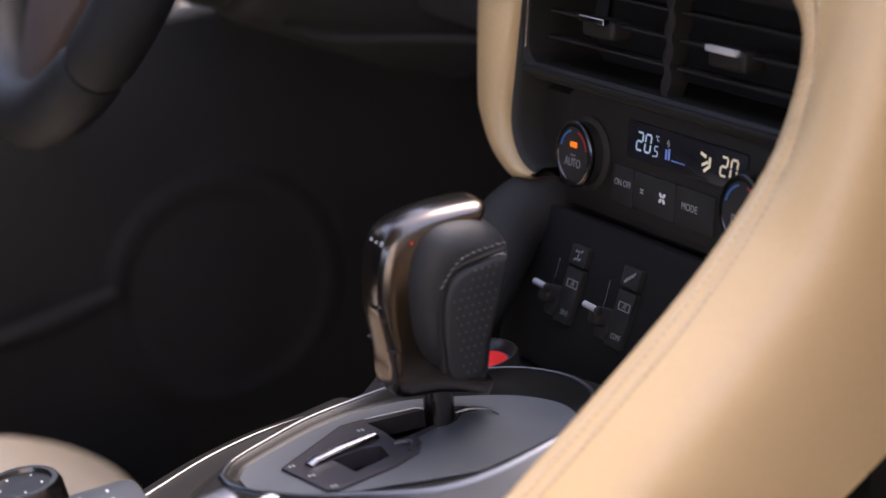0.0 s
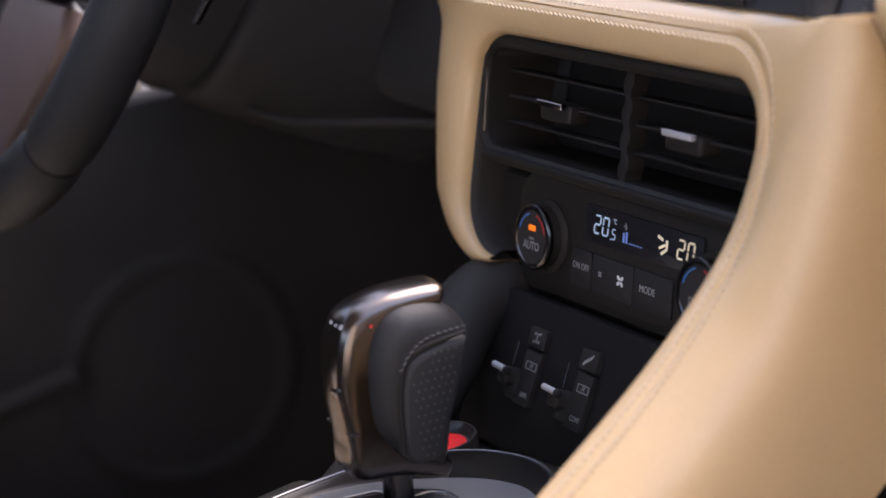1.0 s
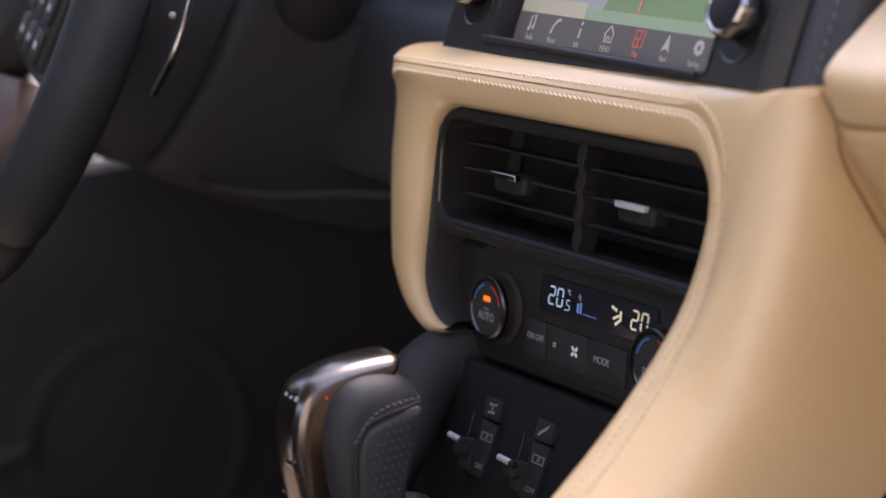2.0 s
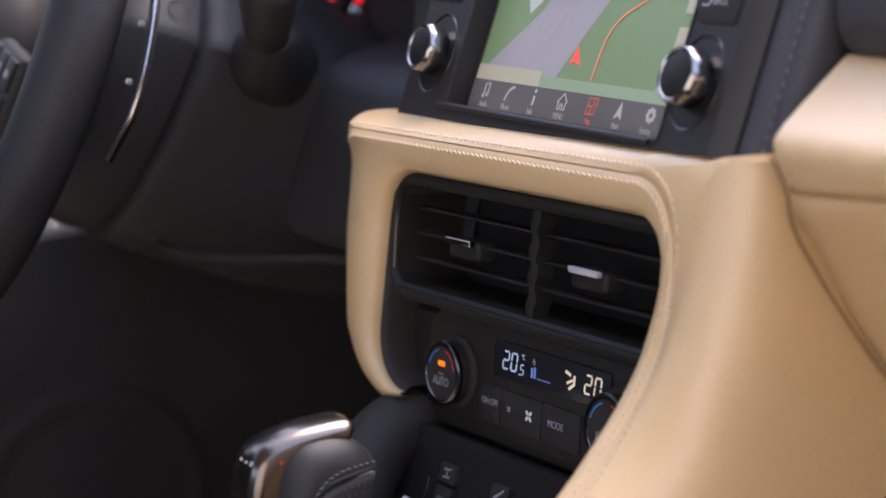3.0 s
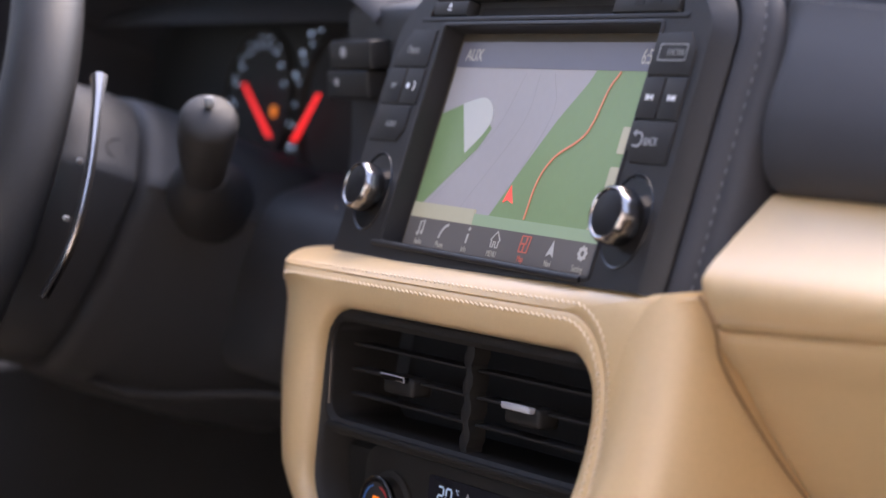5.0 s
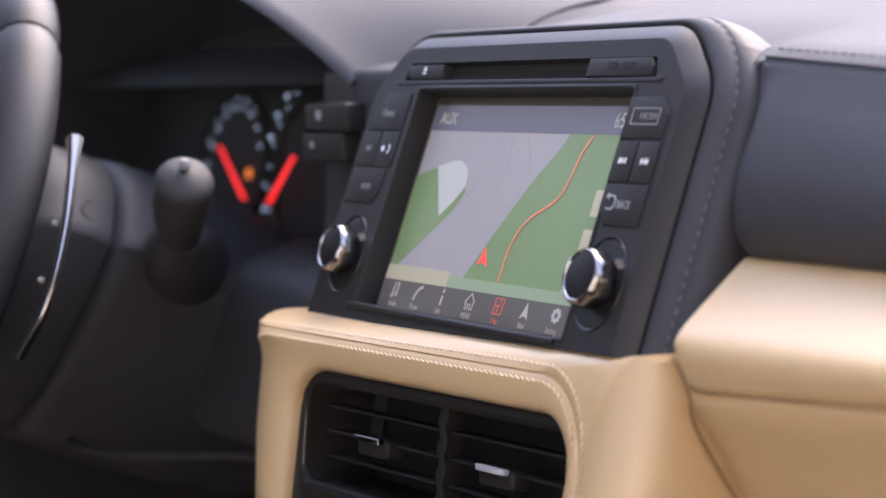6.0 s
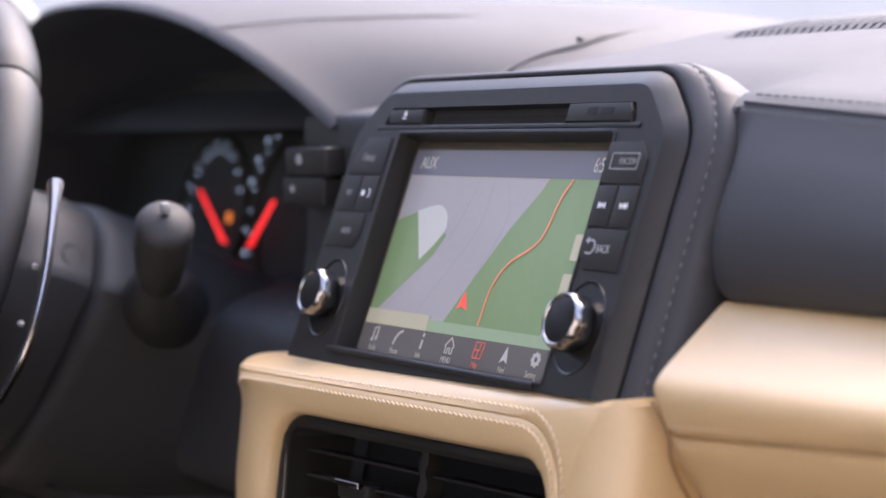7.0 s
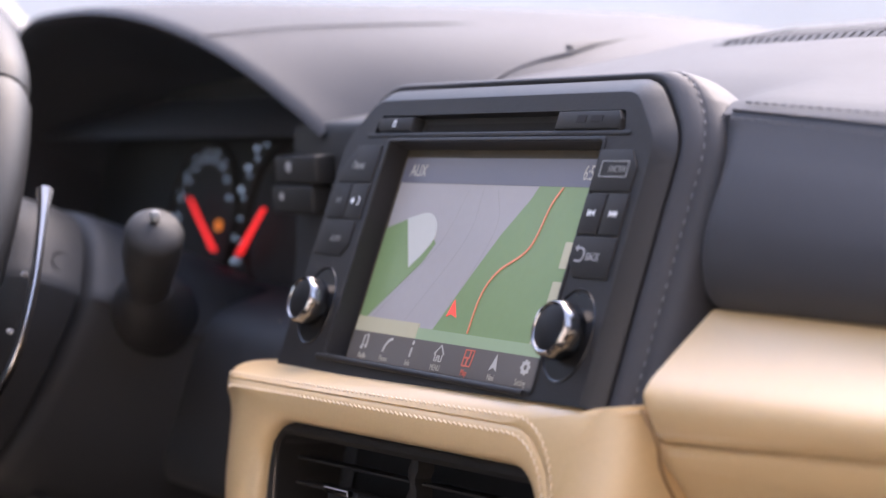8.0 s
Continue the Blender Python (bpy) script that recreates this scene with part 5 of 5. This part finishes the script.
part("gate_curl", tube(smooth([(0.0120, -0.1820, 0.5205), (0.0150, -0.1765, 0.5212), (0.0200, -0.1765, 0.5212), (0.0230, -0.1800, 0.5206)], 4), 0.0012, 8), GATE_TRIM, gate)
part("gate_bow", tube(smooth([(0.0002, -0.1478, 0.5200), (0.0030, -0.1415, 0.5212), (0.0090, -0.1355, 0.5210), (0.0145, -0.1335, 0.5200)], 4), lambda k: 0.0014 - 0.0011 * k, 8), RIM, gate, "bright curved metal bow")
part("gate_rail", tube([(-0.0195, -0.1825, 0.5206), (-0.0150, -0.1600, 0.5210), (-0.0105, -0.1560, 0.5206)], 0.0006, 8), RIM, gate)
for x, y in ((0.0035, -0.2262), (0.0178, -0.2226), (0.0335, -0.2188), (-0.0105, -0.1885)):
    mark = ribbon([(x - 0.0013, y - 0.0009), (x + 0.0011, y - 0.0007)], 0.0008, 0.5206)
    ribbon([(x - 0.0010, y + 0.0008), (x + 0.0014, y + 0.0010)], 0.0008, 0.5206, bm=mark)
    part("gate_mark", mark, PALE, gate)

starter = thing("start_button", pose(-0.0368, -0.1172, 0.5192, 2, 0, 0), "round red start button sunk in a dark ring", "button")
part("ring", lathe([(0.0185, -0.012), (0.0185, 0.0072), (0.0180, 0.0082), (0.0170, 0.0082), (0.0160, 0.0066), (0.0142, 0.0020), (0.0138, -0.002)], 48), GUNMETAL, starter, "dark glossy ring")
part("inner_ring", lathe([(0.0146, 0.0), (0.0144, 0.0034), (0.0134, 0.0038), (0.0128, 0.0030)], 48), SILVER, starter, "satin silver inner ring")
part("cap", lathe([(0.0132, -0.004), (0.0130, 0.0040), (0.006, 0.0046), (0.001, 0.0047)], 40), RED_PLASTIC, starter)
part("start_print", ribbon([(-0.004, -0.006), (0.004, -0.006)], 0.0022, 0.0045), PAINT, starter)

# ---- gear selector ----
shifter = thing("gear_selector", pose(0.003, -0.153, 0.5195), "leather gear selector with perforated side and dark chrome spine", "gear selector")
part("shaft", tube([(-0.002, -0.003, -0.01), (0, -0.002, 0.024)], 0.0068, 16), DARK_CHROME, shifter)


def pillow(outline, half, edge=0.010, steps=6, shift=0.0):
    """A rounded cushion: a side outline (y, z), thick across x."""
    mid = Vector((sum(p[0] for p in outline) / len(outline), sum(p[1] for p in outline) / len(outline)))
    rows = []
    for k in range(-steps, steps + 1):
        a = math.pi / 2 * k / steps
        x, inward = (half - edge) * (1 if k > 0 else -1 if k < 0 else 0) + edge * math.sin(a), edge * (1 - math.cos(a))
        rows.append([(x + shift, *(Vector(p) + (mid - Vector(p)).normalized() * inward)) for p in outline])
    return loft(rows, ring=True, caps=True)


def closed(points, steps=5):
    return [(p.y, p.z) for p in smooth([(0, *p) for p in points + points[:1]], steps)[:-1]]


GRIP = [(0.0110, 0.0200), (-0.0080, 0.0320), (-0.0165, 0.0440), (-0.0180, 0.0620), (-0.0160, 0.0770), (-0.0100, 0.0895), (-0.0010, 0.0950), (0.0120, 0.0950), (0.0230, 0.0910), (0.0300, 0.0820), (0.0310, 0.0740), (0.0260, 0.0580), (0.0180, 0.0400), (0.0135, 0.0260)]
part("grip", pillow(closed([(y + 0.002, z - 0.002) for y, z in GRIP]), 0.0235, 0.015), DARK_LEATHER, shifter, "black leather grip")
PANEL = [(-0.0070, 0.0350), (-0.0055, 0.0560), (-0.0015, 0.0690), (0.0058, 0.0750), (0.0260, 0.0770), (0.0270, 0.0720), (0.0220, 0.0560), (0.0135, 0.0380), (0.0084, 0.0270), (-0.0035, 0.0270)]
part("perforated_panel", pillow(closed(PANEL), 0.0255, 0.004, 4), MATT_LEATHER, shifter, "perforated black leather side panel")
dots = bmesh.new()
for i in range(9):
    for j in range(13):
        y, z = -0.001 + 0.0032 * i + (0.0016 if j % 2 else 0), 0.030 + 0.0036 * j
        if -0.0005 + 0.02 * max(0, (z - 0.062) / 0.02) < y < 0.0085 + 0.36 * (z - 0.028) - 0.001 and z < 0.074:
            lathe([(0.00055, 0.0), (0.00045, 0.0003)], 6, Matrix.Translation((0.0254, y, z)) @ Matrix.Rotation(radians(90), 4, "Y"), bm=dots)
tagged(part("perforation", dots, DOT, shifter), kind="stuff")
stitches([(0.0245, p.y, p.z) for p in smooth([(0, -0.0040, 0.0700), (0, 0.0030, 0.0775), (0, 0.0120, 0.0810), (0, 0.0290, 0.0815)], 6)], (0.0006, 0, 0), 0.0017, 0.0012, 0.00022, GREY_THREAD, shifter, slant=0.0003)
SPINE = [(0.0170, 0.0090), (-0.0030, 0.0165), (-0.0248, 0.0215), (-0.0260, 0.0400), (-0.0275, 0.0580), (-0.0269, 0.0710), (-0.0228, 0.0850), (-0.0163, 0.0935), (-0.0025, 0.0975), (0.0105, 0.0980), (0.0245, 0.0970), (0.0262, 0.0945), (0.0080, 0.0930), (-0.0060, 0.0890), (-0.0158, 0.0760), (-0.0168, 0.0600), (-0.0158, 0.0430), (-0.0060, 0.0300), (0.0080, 0.0210), (0.0200, 0.0150)]
part("spine", pillow(closed(SPINE, 4), 0.0135, 0.0075, 6), SPINE_METAL, shifter, "polished dark bronze chrome spine")
part("spine_joint", block((0.0268, 0.0112, 0.0009), (0.000, -0.0204, 0.0430), 0.0003, 1), MATT, shifter)
part("spine_ledge", block((0.0200, 0.0090, 0.0016), (0.001, -0.0216, 0.0566), 0.0006, 2), SPINE_METAL, shifter)
part("release_notch", block((0.017, 0.005, 0.0070), (0.002, -0.0250, 0.0612), 0.0022, 3), GLOSS, shifter)
part("panel_groove", tube([(0.0243, p.y, p.z) for p in smooth([(0, -0.0078, 0.0330), (0, -0.0064, 0.0560), (0, -0.0022, 0.0700), (0, 0.0055, 0.0764), (0, 0.0270, 0.0786)], 6)], 0.0009, 8), VOID, shifter)
for x in (-0.003, 0.002, 0.007):
    part("gear_mark", slab(rounded(-0.0013, -0.0011, 0.0013, 0.0011, 0.0003, 2), 0.0, 0.0004, 0.0), PALE, shifter).matrix_local = Matrix.Translation((x, -0.0204, 0.0886)) @ Matrix.Rotation(radians(52), 4, "X")
part("red_mark", lathe([(0.0007, 0.0), (0.0006, 0.0004)], 10, Matrix.Translation((0.0150, -0.0105, 0.0885)) @ Matrix.Rotation(radians(90), 4, "Y")), RED_PLASTIC, shifter)

# ---- rear of the console, brake lever, seat, door ----
rotary = thing("rotary_controller", pose(-0.040, -0.331, 0.512), "chrome rotary controller with a glossy black top", "control knob")
part("collar", lathe([(0.022, -0.012), (0.022, 0.0), (0.019, 0.004), (0.0175, 0.016), (0.0160, 0.019), (0.0135, 0.019), (0.0128, 0.017)], 48), DARK_CHROME, rotary)
part("top", lathe([(0.0130, 0.012), (0.0128, 0.0172), (0.001, 0.0175)], 40), CAP, rotary)
for k in range(5):
    part("top_mark", block((0.0014, 0.0008, 0.0003), (0.009 * math.cos(1.2 * k), 0.009 * math.sin(1.2 * k), 0.0177), 0.0001, 1), PAINT, rotary)
keys = thing("console_keys", pose(-0.015, -0.302, 0.514), "grey satin console key plate with small white marks", "switch panel")
part("key_plate", slab(rounded(-0.024, -0.020, 0.024, 0.018, 0.008), -0.015, 0.006, 0.003), PLATE_GREY, keys)
for k in range(4):
    part("key_mark", block((0.0025, 0.0011, 0.0004), (-0.014 + 0.010 * (k % 2), -0.008 + 0.012 * (k // 2), 0.0063), 0.0001, 1), PAINT, keys)
brake = thing("parking_brake", Matrix(), "satin silver parking brake lever with rounded tip", "brake lever")
part("lever", tube(smooth([(0.087, -0.62, 0.460), (0.083, -0.45, 0.501), (0.077, -0.33, 0.530), (0.074, -0.285, 0.537), (0.073, -0.268, 0.538)], 6), lambda k: 0.0145 if k < 0.9 else 0.0145 * math.sqrt(max(0.05, 1 - ((k - 0.9) / 0.1) ** 2 * 0.9)), 20), SILVER, brake)
part("release_button", lathe([(0.006, -0.006), (0.006, 0.006), (0.0045, 0.008)], 20, pose(0.073, -0.262, 0.538, -80)), PAINT, brake)

seat = thing("driver_seat", pose(-0.37, 0.020, -0.012), "cream leather driver's seat cushion on a dark base", "seat")
cushion = [(-0.75, 0.22), (-0.75, 0.315), (-0.65, 0.33), (-0.45, 0.355), (-0.31, 0.363), (-0.261, 0.351), (-0.222, 0.325), (-0.198, 0.295), (-0.188, 0.26), (-0.200, 0.20), (-0.25, 0.16)]
part("cushion", loft([[(x, p.y, p.z - dip) for p in smooth([(0, *q) for q in cushion], 4)] for x, dip in ((-0.20, 0.05), (-0.195, 0.012), (-0.175, 0.0), (-0.12, 0.006), (-0.09, 0.028), (0.0, 0.032), (0.09, 0.028), (0.12, 0.006), (0.175, 0.0), (0.195, 0.012), (0.20, 0.05))]), CREAM, seat)
part("seat_base", block((0.36, 0.44, 0.14), (0, -0.48, 0.165), 0.02), MATT, seat)

door = thing("driver_door", Matrix(), "dark driver's door with round loudspeaker and beige upper", "door")
part("door_panel", block((0.05, 1.3, 0.49), (-0.745, -0.15, 0.325), 0.01), CARPET, door)
part("beige_insert", loft([[(-0.722, y, 0.583 + 0.33 * (y + 0.02)), (-0.715, y, 0.60 + 0.3 * max(-0.3, y)), (-0.715, y, 0.74), (-0.735, y, 0.80), (-0.78, y, 0.81)] for y in (-0.05, 0.05, 0.2, 0.4)]), OCHRE, door, "ochre leather door insert")
part("upper_trim", block((0.06, 0.95, 0.24), (-0.755, -0.54, 0.69), 0.015), DASH, door)
part("speaker_ring", lathe([(0.100, 0.0), (0.097, 0.004), (0.090, 0.0055), (0.084, 0.0045), (0.080, 0.002)], 64, Matrix.Translation((-0.720, -0.038, 0.345)) @ Matrix.Rotation(radians(90), 4, "Y")), CARPET, door)
part("speaker_grille", lathe([(0.080, 0.002), (0.04, 0.005), (0.001, 0.006)], 48, Matrix.Translation((-0.720, -0.038, 0.345)) @ Matrix.Rotation(radians(90), 4, "Y")), CARPET, door)
part("pocket_edge", tube(smooth([(-0.700, -0.13, 0.372), (-0.695, -0.25, 0.360), (-0.695, -0.60, 0.353)], 5), 0.008, 10), CARPET, door)
